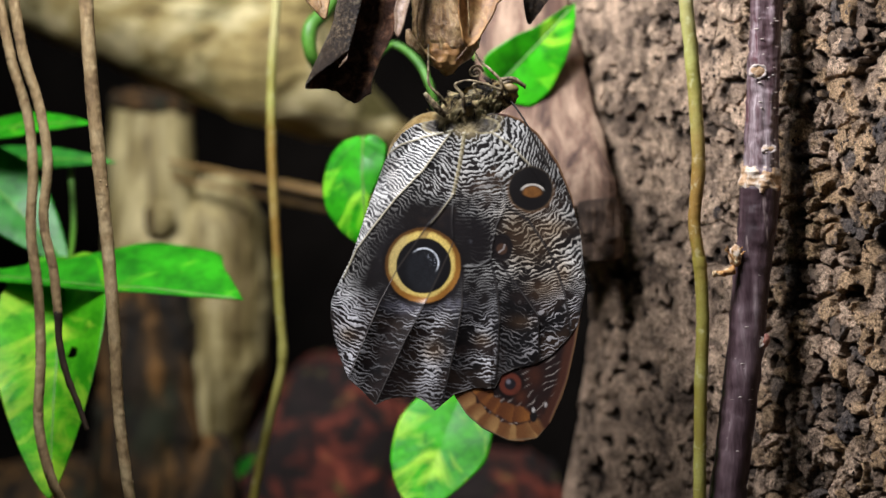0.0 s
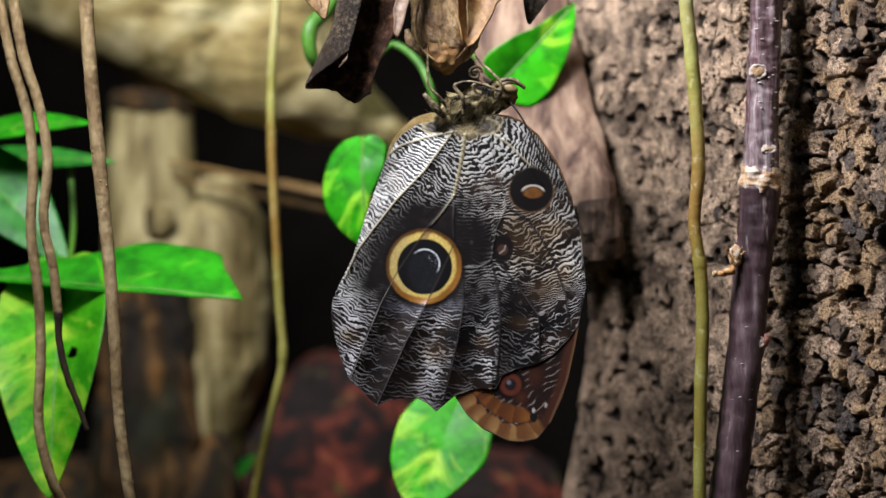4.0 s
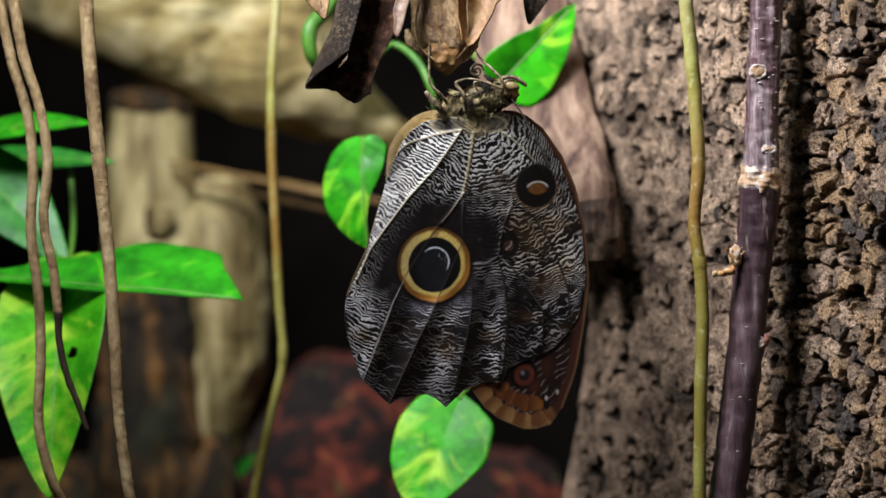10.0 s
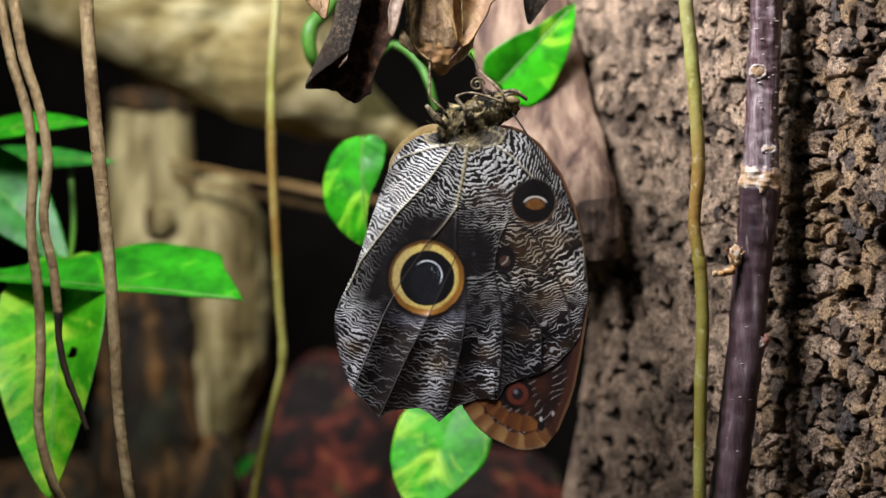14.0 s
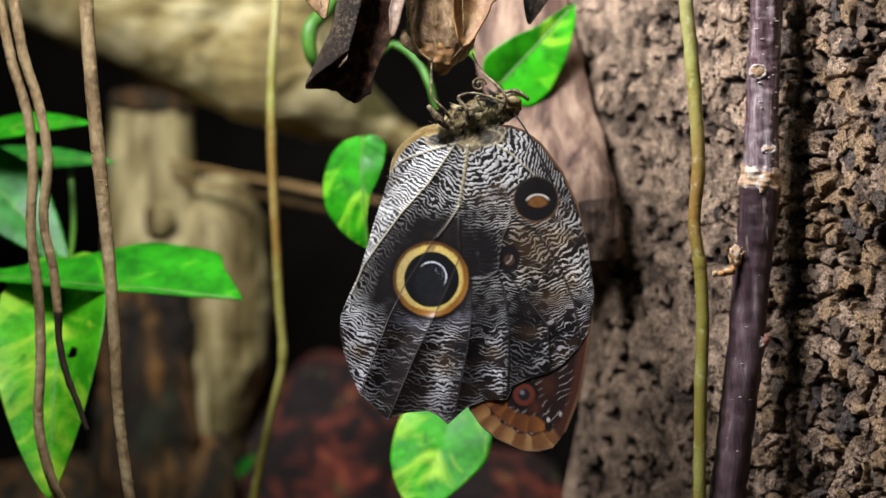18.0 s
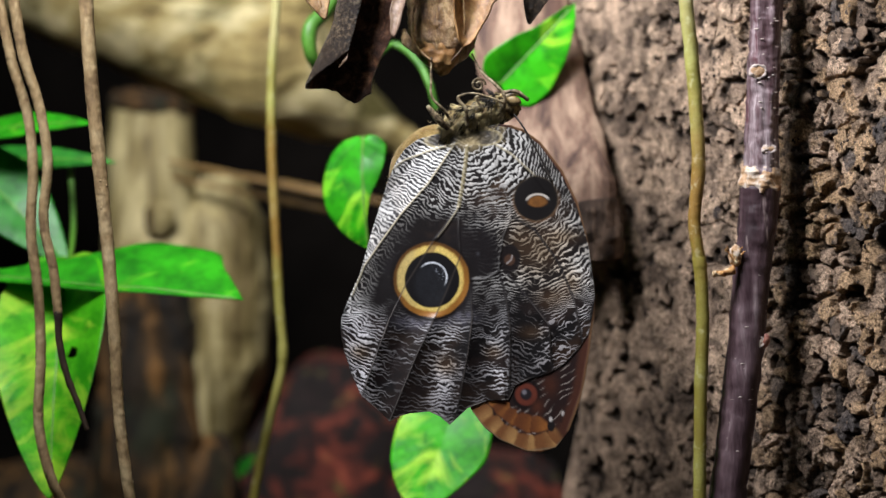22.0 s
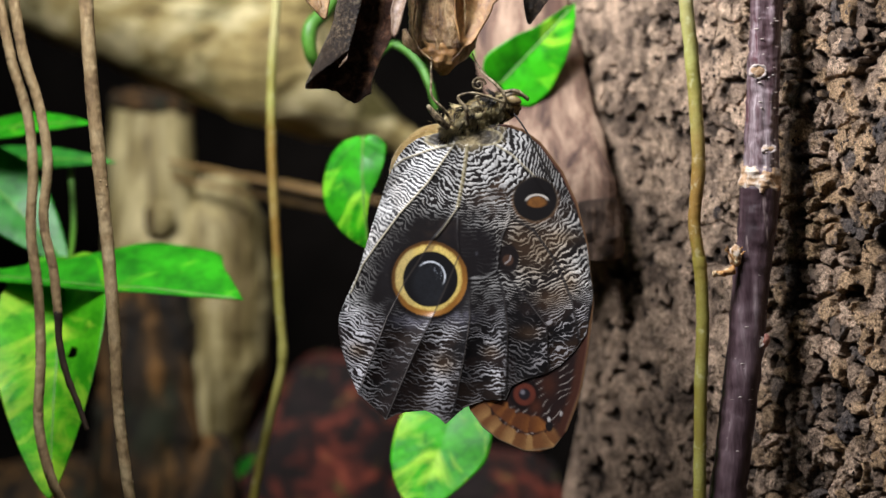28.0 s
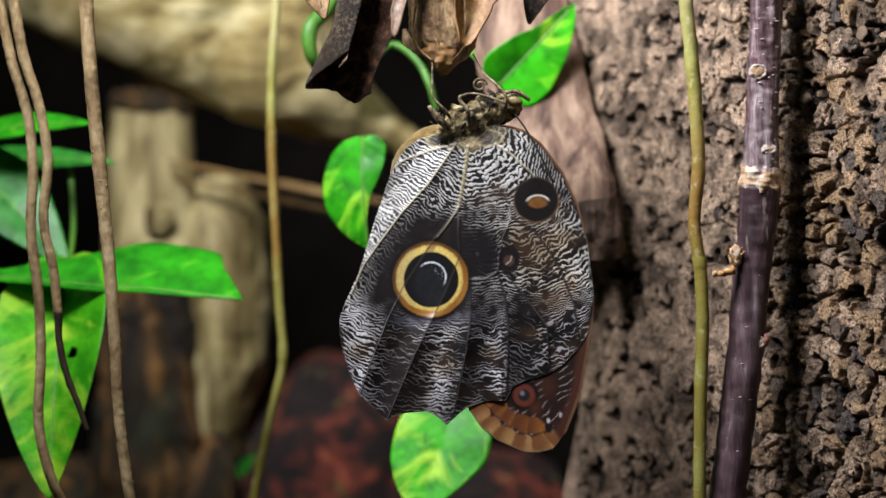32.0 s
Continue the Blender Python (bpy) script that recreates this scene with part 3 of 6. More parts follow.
    for a, b in (((-0.1096, 0.8350, 0.2051), (-0.0320, 0.8200, 0.1885)), ((-0.1102, 0.8400, 0.1994), (-0.0324, 0.8300, 0.1828)), ((-0.0816, 0.8500, 0.1997), (-0.0144, 0.8300, 0.1869))):
        rod("cane", [a, [(p + q) / 2 for p, q in zip(a, b)], b], [0.0010, 0.0011, 0.0010], M_STICK,
            "thin brown bamboo cane lying across the dark gap", "cane", "canes behind the stump", n=40, segs=12, amp=0.0002)
    # bark slab leaning on the cork wall
    v, f = tube([(0.0125, 0.7000, 0.3163), (0.0190, 0.6750, 0.2727), (0.0253, 0.6630, 0.2385), (0.0338, 0.6480, 0.2036), (0.0385, 0.6390, 0.1880), (0.0402, 0.6370, 0.1822)],
                [0.016, 0.017, 0.0168, 0.0158, 0.0146, 0.0134], 120, 48, 0.0016, 110.0, 0.24, 17, (0.0450, 0.6340, 0.1685), 0.001)
    ob = thing("bark_slab", (0.0450, 0.6340, 0.1685), "pinkish brown slab of dead bark leaning on the cork panel", "bark")
    part("slab", mesh_of("slab", v, f, M_SLAB), ob)
    v, f = tube([(0.0474, 0.6360, 0.1845), (0.0480, 0.6350, 0.1780), (0.0486, 0.6350, 0.1725), (0.0489, 0.6355, 0.1668)], [0.0064, 0.0067, 0.0066, 0.0056], 50, 32, 0.0016, 300.0, 0.8, 19, (0.0450, 0.6340, 0.1685), 0.001)
    part("broken_end", mesh_of("broken_end", v, f, M_BROKEN), ob, "dark splintered end")


def rocks():
    v2, f2 = ico(5)
    p = v2 * (1 + 0.22 * vnoise(v2, 1.6, 71, 3) + 0.08 * vnoise(v2, 5.0, 72, 4))[:, None] * np.array((0.075, 0.05, 0.05))
    ob = new("rotten_log", mesh_of("rotten_log", p, f2, M_ROT_SHADE))
    ob.matrix_basis = Matrix.Translation((-0.1681, 0.9200, 0.0281))
    tagged(ob, "dark brown rotten lump of wood on the soil", "log")
    for name, c, size, seed, lean in (("lava_rock", (-0.0470, 0.9000, 0.0700), (0.058, 0.05, 0.060), 3, 0.50), ("lava_rock", (0.0177, 0.8600, 0.0373), (0.05, 0.045, 0.05), 9, 0.1)):
        p = np.sign(v2) * np.abs(v2) ** 0.75
        p = p * (1 + 0.16 * vnoise(v2, 1.3, seed, 2) + 0.12 * vnoise(v2, 3.5, seed + 4, 4) - 0.05 * np.abs(vnoise(v2, 9.0, seed + 6, 2)))[:, None]
        p[:, 0] = p[:, 0] * (1 - lean * p[:, 2]) + 0.15 * lean * p[:, 2]
        ob = new(name, mesh_of(name, p * np.array(size), f2, M_ROCK))
        ob.matrix_basis = Matrix.Translation(c)
        tagged(ob, "rough dark red lava rock with mossy specks on soil", "rock", "red rocks")


# ---- hanging roots, vines and the stem ----
def hanging():
    lab = "thin rough brown aerial root hanging down"
    rod("aerial_root", [(-0.1341, 0.6000, 0.6810), (-0.1316, 0.6000, 0.2661), (-0.1272, 0.6000, 0.2385), (-0.1236, 0.6000, 0.2222), (-0.1197, 0.6000, 0.2092), (-0.1181, 0.6000, 0.1946), (-0.1186, 0.6000, 0.1750), (-0.1165, 0.6000, 0.1571),
                        (-0.1158, 0.6000, 0.1376), (-0.1163, 0.6000, 0.1189), (-0.1126, 0.6000, 0.1035), (-0.1049, 0.6100, 0.0842), (-0.0981, 0.6300, -0.0109)],
        [0.0015] * 13, M_ROOT, lab, "root", "hanging roots", warts=14, n=420, segs=14, amp=0.0002, scale=900.0, seed=2)
    root = thing("aerial_root", (-0.1281, 0.5950, 0.6768), "thin brown aerial root with a dark dying tip", "root", "hanging roots")
    o = (-0.1281, 0.5950, 0.6768)
    v, f = tube([(-0.1281, 0.5950, 0.6768), (-0.1249, 0.5950, 0.2653), (-0.1225, 0.5950, 0.2411), (-0.1197, 0.5950, 0.2250), (-0.1152, 0.5950, 0.2105), (-0.1129, 0.5950, 0.1960), (-0.1139, 0.5950, 0.1766), (-0.1113, 0.5950, 0.1645), (-0.1099, 0.5950, 0.1516)],
                [0.0016, 0.0016, 0.0016, 0.0016, 0.0015, 0.0015, 0.0014, 0.0014, 0.0013], 340, 14, 0.0002, 900.0, 1, 3, o)
    part("strand", mesh_of("strand", v, f, M_ROOT), root)
    v, f = tube([(-0.1099, 0.5950, 0.1524), (-0.1094, 0.5950, 0.1427), (-0.1068, 0.5950, 0.1322), (-0.1039, 0.5950, 0.1250), (-0.1015, 0.5950, 0.1182)], [0.00125, 0.0010, 0.0010, 0.0009, 0.0006], 60, 10, 0.0002, 500.0, 1, 4, o)
    part("tip", mesh_of("tip", v, f, M_ROOT_TIP), root, "dark shrivelled root tip")
    rod("aerial_root", [(-0.1022, 0.5850, 0.6682), (-0.1012, 0.5850, 0.2637), (-0.1002, 0.5850, 0.2400), (-0.0990, 0.5850, 0.2209), (-0.0971, 0.5850, 0.2003), (-0.0945, 0.5850, 0.1749), (-0.0923, 0.5850, 0.1480), (-0.0910, 0.5850, 0.1242),
                        (-0.0882, 0.5850, 0.1020), (-0.0854, 0.5900, 0.0806), (-0.0864, 0.6200, -0.0080)],
        [0.0020, 0.0020, 0.0020, 0.0020, 0.0020, 0.0019, 0.0018, 0.0016, 0.0016, 0.0016, 0.0016], M_ROOT, lab, "root", "hanging roots",
        warts=26, n=420, segs=16, amp=0.00024, scale=900.0, seed=6)
    rod("vine", [(-0.0516, 0.6700, 0.7406), (-0.0529, 0.6700, 0.2774), (-0.0536, 0.6700, 0.2501), (-0.0552, 0.6700, 0.2229), (-0.0550, 0.6700, 0.1992), (-0.0538, 0.6700, 0.1738), (-0.0527, 0.6700, 0.1520), (-0.0516, 0.6700, 0.1338), (-0.0556, 0.6700, 0.1157),
                 (-0.0592, 0.6700, 0.0993), (-0.0614, 0.6700, 0.0866), (-0.0653, 0.6800, 0.0116)],
        [0.0015] * 12, M_VINE, "thin olive brown vine hanging in front of the logs", "vine", "vines", nodes=(0.62,), n=220, segs=12, amp=0.0002, scale=300.0)
    rod("vine", [(0.0642, 0.5750, 0.6597), (0.0658, 0.5750, 0.2699), (0.0670, 0.5750, 0.2388), (0.0686, 0.5750, 0.2232), (0.0698, 0.5750, 0.2076), (0.0705, 0.5750, 0.1920), (0.0694, 0.5750, 0.1764), (0.0711, 0.5750, 0.1639),
                 (0.0716, 0.5750, 0.1546), (0.0711, 0.5750, 0.1296), (0.0708, 0.5750, 0.1016), (0.0705, 0.5750, 0.0049)],
        [0.0021, 0.0021, 0.0020, 0.0020, 0.0019, 0.0019, 0.0017, 0.0018, 0.0018, 0.0018, 0.0018, 0.0019], M_VINE,
        "thin yellow green woody vine before the cork panel", "vine", "vines", warts=24, nodes=(0.62,), n=260, segs=14, amp=0.0002, scale=500.0, seed=5)
    stem = thing("woody_stem", (0.0738, 0.5600, 0.0092), "purple brown woody stem with pale bud scars and lenticels", "stem")
    o = (0.0738, 0.5600, 0.0092)
    stem.matrix_basis = Matrix.Translation((0.0756, 0.5740, 0.0052)) @ Matrix.Scale(1.025, 4)
    v, f = tube([(0.0732, 0.5650, 0.0078), (0.0769, 0.5650, 0.0997), (0.0797, 0.5650, 0.1227), (0.0824, 0.5650, 0.1456), (0.0841, 0.5650, 0.1656), (0.0855, 0.5650, 0.1778), (0.0861, 0.5650, 0.1855), (0.0863, 0.5650, 0.1882)],
                [0.0058, 0.0052, 0.0049, 0.0050, 0.0051, 0.0054, 0.0055, 0.0052], 240, 28, 0.0005, 300.0, 1, 8, o, 0.0003)
    part("shaft", mesh_of("shaft", v, f, M_STEM), stem, "dark purple lower stem")
    v, f = tube([(0.0861, 0.5650, 0.1870), (0.0864, 0.5650, 0.1931), (0.0870, 0.5650, 0.2146), (0.0878, 0.5650, 0.2376), (0.0892, 0.5650, 0.2759), (0.0913, 0.5650, 0.6512)],
                [0.0050, 0.0047, 0.0044, 0.0044, 0.0043, 0.0042], 300, 40, 0.0006, 420.0, 1, 28, o, 0.0008)
    part("shaft", mesh_of("shaft", v, f, M_STEM_GREY), stem, "silvery violet upper stem")
    v, f = tube([(0.0858, 0.5648, 0.1850), (0.0861, 0.5648, 0.1873), (0.0863, 0.5650, 0.1904), (0.0864, 0.5650, 0.1922)], [0.0050, 0.0057, 0.0056, 0.0047], 60, 48, 0.0010, 420.0, 1, 18, o, 0.0006)
    part("node_ring", mesh_of("node_ring", v, f, M_SCAR), stem, "peeling pale bark ring at a node")
    v2, f2 = ico(3)
    for c, r, tall in (((0.0847, 0.5606, 0.2177), 0.0021, 0.8), ((0.0877, 0.5606, 0.1969), 0.0018, 0.5), ((0.0848, 0.5612, 0.1449), 0.0015, 0.9)):
        ring = [(c[0] + r * math.cos(a * 0.6283), c[1] + 0.0002 * math.sin(a * 1.9), c[2] + r * tall * math.sin(a * 0.6283)) for a in range(11)]
        v, f = tube(ring, [0.00040 + 0.00014 * math.sin(2.4 * a) for a in range(11)], 60, 10, 0.0004, 900.0, 0.6, 2, o)
        scar = part("bud_scar", mesh_of("bud_scar", v, f, M_PALE), stem)
        p = v2 * (1 + 0.25 * vnoise(v2, 2.2, 5, 2))[:, None] * np.array((r, 0.0004, r * tall)) + (np.array(c) - np.array(o))
        part("scar_hollow", mesh_of("scar_hollow", p, f2, M_SCAR), scar)
    v, f = tube([(0.0858, 0.5628, 0.1438), (0.0869, 0.5618, 0.1450), (0.0872, 0.5612, 0.1462), (0.0868, 0.5612, 0.1472)], [0.0012, 0.0012, 0.0009, 0.0002], 24, 14, 0.0003, 900.0, 0.9, 51, o)
    part("bud", mesh_of("bud", v, f, M_BUD), stem, "small reddish bud")
    # torn bark: a tuft of upright splinters round a ragged hollow
    rng = np.random.default_rng(17)
    c = np.array((0.0787, 0.5606, 0.1683))
    p = v2 * (1 + 0.5 * vnoise(v2, 2.6, 77, 4))[:, None] * np.array((0.0016, 0.0012, 0.0030)) + (c - np.array(o))
    torn = part("bud_scar", mesh_of("bud_scar", p, f2, M_SCAR), stem, "torn pale orange scar")
    for k in range(16):
        q = c + np.array((rng.normal(0, 0.0011), -0.0008, rng.uniform(-0.0030, 0.0014)))
        d = np.array((rng.normal(-0.25, 0.4), -0.35, rng.uniform(0.5, 1.1))) * rng.uniform(0.0010, 0.0024)
        w = rng.uniform(0.00018, 0.0004)
        v, f = tube([q, q + d * 0.5, q + d], [w, w, w * 0.3], 10, 7, 0.0002, 1200.0, 0.5, k, o)
        part("splinter", mesh_of("splinter", v, f, M_ORANGE), torn)
    # pale lenticels on the bark
    rng = np.random.default_rng(31)
    line = spline([(0.0769, 0.5650, 0.0997), (0.0797, 0.5650, 0.1227), (0.0824, 0.5650, 0.1456), (0.0841, 0.5650, 0.1656), (0.0863, 0.5650, 0.1862), (0.0870, 0.5650, 0.2146), (0.0878, 0.5650, 0.2376)], 200)
    v1, f1 = ico(1)
    vs, fs = [], []
    for k in range(120):
        c = line[rng.integers(200)]
        a = rng.uniform(-1.45, 1.45)
        q = c + np.array((math.sin(a), -math.cos(a), 0)) * 0.0048
        size = np.array((rng.uniform(0.0002, 0.0010), 0.00016, rng.uniform(0.00010, 0.00022)))
        fs.append(f1 + len(vs) * len(v1))
        vs.append((v1 * size) @ np.array(Matrix.Rotation(-a, 3, "Z")) + q - np.array(o))
    tagged(part("lenticels", mesh_of("lenticels", np.concatenate(vs), np.concatenate(fs), M_PALE), stem, "small pale lenticels"), kind="stuff")
    v, f = tube([(0.0784, 0.5605, 0.1644), (0.0756, 0.5600, 0.1635), (0.0725, 0.5595, 0.1633)], [0.0012, 0.0008, 0.0009], 24, 10, 0.0007, 900.0, 1, 3, o)
    part("twig_stub", mesh_of("twig_stub", v, f, M_ORANGE), stem, "broken orange twig stub")
    # the branch above, from which all that hangs here hangs
    rod("overhead_branch", [(-0.1894, 0.5900, 0.6725), (-0.0934, 0.5900, 0.6725), (0.0026, 0.5900, 0.6725), (0.0977, 0.5850, 0.6682), (0.1755, 0.5800, 0.6640)],
        [0.009, 0.009, 0.0085, 0.008, 0.007], M_LOG, "bare brown branch above the hanging plants", "branch", n=80, segs=20, amp=0.001, scale=80.0)


# ---- leaves ----
def leaf_grid(length, width, ns=44, nt=21, lobe=0.10, fold=0.15, bend=0.15, cup=0.0, crumple=0.0, seed=0, tip=0.85, ragged=0.0, belly=0.62, sides=None):
    """A blade: x along the midrib, y across, z out of its face; sides: its half widths along the midrib, below and above."""
    a = np.linspace(0, 1, ns)
    s, t = np.meshgrid(a if sides is None else 0.4 * a + 0.6 * (0.5 - 0.5 * np.cos(np.pi * a)), np.linspace(-1, 1, nt), indexing="ij")
    shape = np.sin(np.pi * np.clip(s, 0, 1) ** belly) ** tip
    if sides is not None:
        halves = []
        for rows in sides:
            curve = spline([(p, q, 0) for p, q in rows], 160)
            halves.append(np.interp(s, np.maximum.accumulate(curve[:, 0]), curve[:, 1]))
        shape = np.where(t < 0, halves[0], halves[1])
    if ragged:
        edge = np.stack([s * 9, np.sign(t), 0 * s], -1).reshape(-1, 3)
        shape = shape * (1 + ragged * vnoise(edge, 1.0, seed + 3, 3).reshape(s.shape))
    shape = np.maximum(shape, 0.004)
    w = 0.5 * width * shape
    x = length * s - lobe * length * np.abs(t) ** 1.5 * (1 - s) ** 4
    if cup:
        r = w / cup
        y, z = r * np.sin(t * cup), r * (1 - np.cos(t * cup))
    else:
        y, z = w * t, fold * w * np.abs(t) - 0.05 * w * t * t
    z = z - bend * length * (s - 0.35) ** 2
    g = np.stack([x, y, z], -1)
    size = max(length, width)
    p = g.reshape(-1, 3) / size
    z2 = (0.012 * vnoise(p, 4.0, seed, 2) + crumple * vnoise(p, 5.0, seed + 1, 3)) * size
    g[:, :, 2] += z2.reshape(s.shape)
    if crumple:
        g[:, :, 1] += (0.6 * crumple * size * vnoise(p, 6.0, seed + 2, 3)).reshape(s.shape)
    return g


def along(base, tip, face):
    """Pose at base, x towards tip, z as near to face as may be."""
    x = (Vector(tip) - Vector(base)).normalized()
    z = Vector(face)
    z = (z - x * z.dot(x)).normalized()
    y = z.cross(x)
    m = Matrix((x, y, z)).transposed().to_4x4()
    return Matrix.Translation(base) @ m


def green_leaf(base, end, width, mat, label, face=(0, -1, 0.35), stalk=None, group="green leaves", midrib=True, hole=None, **kw):
    m = along(base, end, face)
    ob = thing("pothos_leaf", m, label, "leaf", group)
    length = (Vector(end) - Vector(base)).length
    g = leaf_grid(length, width, **kw)
    v, f = sheet(g, 0.0004)
    if hole:
        mid_f = v[f].mean(axis=1)
        f = f[np.hypot(mid_f[:, 0] - hole[0], mid_f[:, 1] - hole[1]) > hole[2] * (1 + 0.4 * vnoise(mid_f, 700.0, 5))]
    part("blade", mesh_of("blade", v, f, mat), ob)
    if midrib:
        mid = g[:, g.shape[1] // 2][::4] + np.array([0, 0, -0.0002])
        v, f = tube(mid, [0.00045] * (len(mid) - 1) + [0.0001], 40, 8)
        part("midrib", mesh_of("midrib", v, f, M_PETIOLE), ob)
    if stalk:
        inv = m.inverted()
        pts = [g[0, g.shape[1] // 2].tolist()] + [list(inv @ Vector(p)) for p in stalk]
        v, f = tube(pts, [0.0009] * len(pts), 40, 10)
        part("petiole", mesh_of("petiole", v, f, M_PETIOLE), ob)
    return ob


def leaves():
    green_leaf((0.0049, 0.6450, 0.1236), (-0.0084, 0.6300, 0.0900), 0.0306, M_LEAF_LIME, "bright lime green heart-shaped leaf with yellow streaks", stalk=[(0.0134, 0.6600, 0.1344), (0.0277, 0.7000, 0.1474)],
               seed=2, fold=0.12, bend=0.12, lobe=0.05, face=(-0.1, -1, 0.55), ns=60, nt=31, midrib=False,
               sides=([(0, 0.10), (0.03, 0.42), (0.13, 0.80), (0.33, 0.98), (0.57, 0.92), (0.78, 0.67), (0.92, 0.30), (1, 0)], [(0, 0.08), (0.07, 0.52), (0.22, 0.92), (0.42, 0.97), (0.60, 0.79), (0.81, 0.46), (0.93, 0.18), (1, 0)]))
    green_leaf((-0.0252, 0.6450, 0.2050), (-0.0240, 0.6300, 0.1722), 0.0274, M_LEAF_SPLASH, "small glossy green heart-shaped leaf with lime patches", stalk=[(-0.0240, 0.6900, 0.2010), (-0.0226, 0.7600, 0.1929)],
               seed=5, fold=-0.18, bend=0.40, lobe=0.04, face=(-0.25, -1, 0.5), ns=60, nt=31,
               sides=([(0, 0.12), (0.03, 0.52), (0.12, 0.76), (0.26, 0.92), (0.43, 0.99), (0.60, 0.92), (0.76, 0.70), (0.91, 0.34), (1, 0)], [(0, 0.10), (0.03, 0.36), (0.11, 0.52), (0.24, 0.50), (0.40, 0.36), (0.60, 0.12), (0.80, 0.03), (1, 0)]))
    green_leaf((0.0178, 0.6500, 0.2213), (0.0414, 0.6500, 0.2465), 0.0250, M_LEAF_SPLASH, "glossy green pointed leaf with yellow flecks", stalk=[(0.0136, 0.6600, 0.2274), (0.0030, 0.6900, 0.2413)],
               seed=8, fold=0.30, bend=0.08, lobe=0.04, face=(0.30, -1, 0.12), ns=60, nt=31,
               sides=([(0, 0.30), (0.03, 0.72), (0.10, 0.94), (0.22, 1.0), (0.48, 0.84), (0.73, 0.54), (0.91, 0.22), (1, 0)], [(0, 0.30), (0.04, 0.62), (0.11, 0.74), (0.35, 0.62), (0.61, 0.33), (0.80, 0.20), (0.92, 0.12), (1, 0)]))
    green_leaf((-0.1556, 0.6800, 0.2074), (-0.1120, 0.6600, 0.2122), 0.0150, M_LEAF, "glossy green leaf half hidden behind hanging roots", seed=11, face=(0, -0.7, 0.9), stalk=[(-0.1716, 0.7000, 0.1968)])
    green_leaf((-0.1583, 0.7000, 0.1996), (-0.1080, 0.6800, 0.2006), 0.0105, M_LEAF_DEEP, "narrow dark green leaf in shade", seed=12, face=(0, -0.8, 0.6), stalk=[(-0.1716, 0.7000, 0.1911)])
    green_leaf((-0.1556, 0.6800, 0.1997), (-0.1185, 0.6600, 0.1662), 0.0260, M_LEAF_DEEP, "broad glossy dark green leaf behind the roots", seed=13, face=(0.1, -0.9, 0.6), stalk=[(-0.1716, 0.7000, 0.1911)])
    green_leaf((-0.1664, 0.6500, 0.1640), (-0.0608, 0.6320, 0.1562), 0.0500, M_LEAF, "long bright green leaf blade reaching out sideways", seed=14, face=(0.0, -0.50, 0.90), bend=0.05, lobe=0.0, ns=70, nt=31,
               sides=([(0, 0.03), (0.2, 0.10), (0.5, 0.14), (0.8, 0.10), (0.95, 0.03), (1, 0)], [(0, 0.03), (0.25, 0.14), (0.42, 0.44), (0.56, 0.72), (0.70, 0.95), (0.82, 0.93), (0.91, 0.56), (0.97, 0.20), (1, 0)]),
               stalk=[(-0.1715, 0.6700, 0.1631)])
    green_leaf((-0.1188, 0.6560, 0.1620), (-0.1168, 0.6100, 0.0994), 0.0350, M_LEAF_PALE, "large lime green leaf with a small hole and brown specks", seed=15, face=(-0.15, -1, 0.25),
               fold=0.62, belly=0.6, tip=0.7, ns=110, nt=61, hole=(0.0325, 0.0062, 0.0022), stalk=[(-0.1206, 0.6800, 0.1776), (-0.1233, 0.6900, 0.1964)])
    green_leaf((-0.0790, 0.8000, 0.0839), (-0.0711, 0.7900, 0.0918), 0.0050, M_LEAF_DEEP, "tiny green seedling leaf on the red rock", seed=16, midrib=False)
    # looping tendril behind the dead leaf
    rod("tendril", [(-0.0311, 0.6600, 0.2561), (-0.0371, 0.6550, 0.2448), (-0.0416, 0.6500, 0.2380), (-0.0409, 0.6500, 0.2301), (-0.0371, 0.6550, 0.2252), (-0.0258, 0.6600, 0.2274), (-0.0153, 0.6700, 0.2356), (-0.0088, 0.6650, 0.2306), (-0.0043, 0.6600, 0.2221), (-0.0021, 0.6600, 0.2140)],
        [0.0019, 0.0024, 0.0024, 0.0020, 0.0014, 0.0011, 0.0011, 0.0012, 0.0012, 0.0010], M_TENDRIL, "green looping climbing shoot", "shoot", n=120, segs=12)


# ---- dead leaves at the top ----
def dead_leaf(base, end, width, mat, label, face, name="dead_leaf", **kw):
    m = along(base, end, face)
    ob = thing(name, m, label, "dead leaf", "dead leaves")
    length = (Vector(end) - Vector(base)).length
    g = leaf_grid(length, width, 60, 33, **kw)
    v, f = sheet(g, 0.0005)
    part("blade", mesh_of("blade", v, f, mat), ob)
    mid = g[:, 16][::5] + np.array([0, 0, -0.0004])
    v, f = tube(mid, [0.0008] * (len(mid) - 1) + [0.0003], 50, 8, 0.0001, 900.0)
    part("midrib", mesh_of("midrib", v, f, mat), ob)
    inv = m.inverted()
    top = Vector((base[0] * 1.0, base[1] + 0.004, 0.668))
    v, f = tube([[0, 0, 0], list(inv @ (Vector(base).lerp(top, 0.5) + Vector((0.004, 0, 0)))), list(inv @ top)], [0.0009, 0.0009, 0.0010], 30, 8)
    part("stalk", mesh_of("stalk", v, f, M_DEAD_DARK), ob)
    return ob


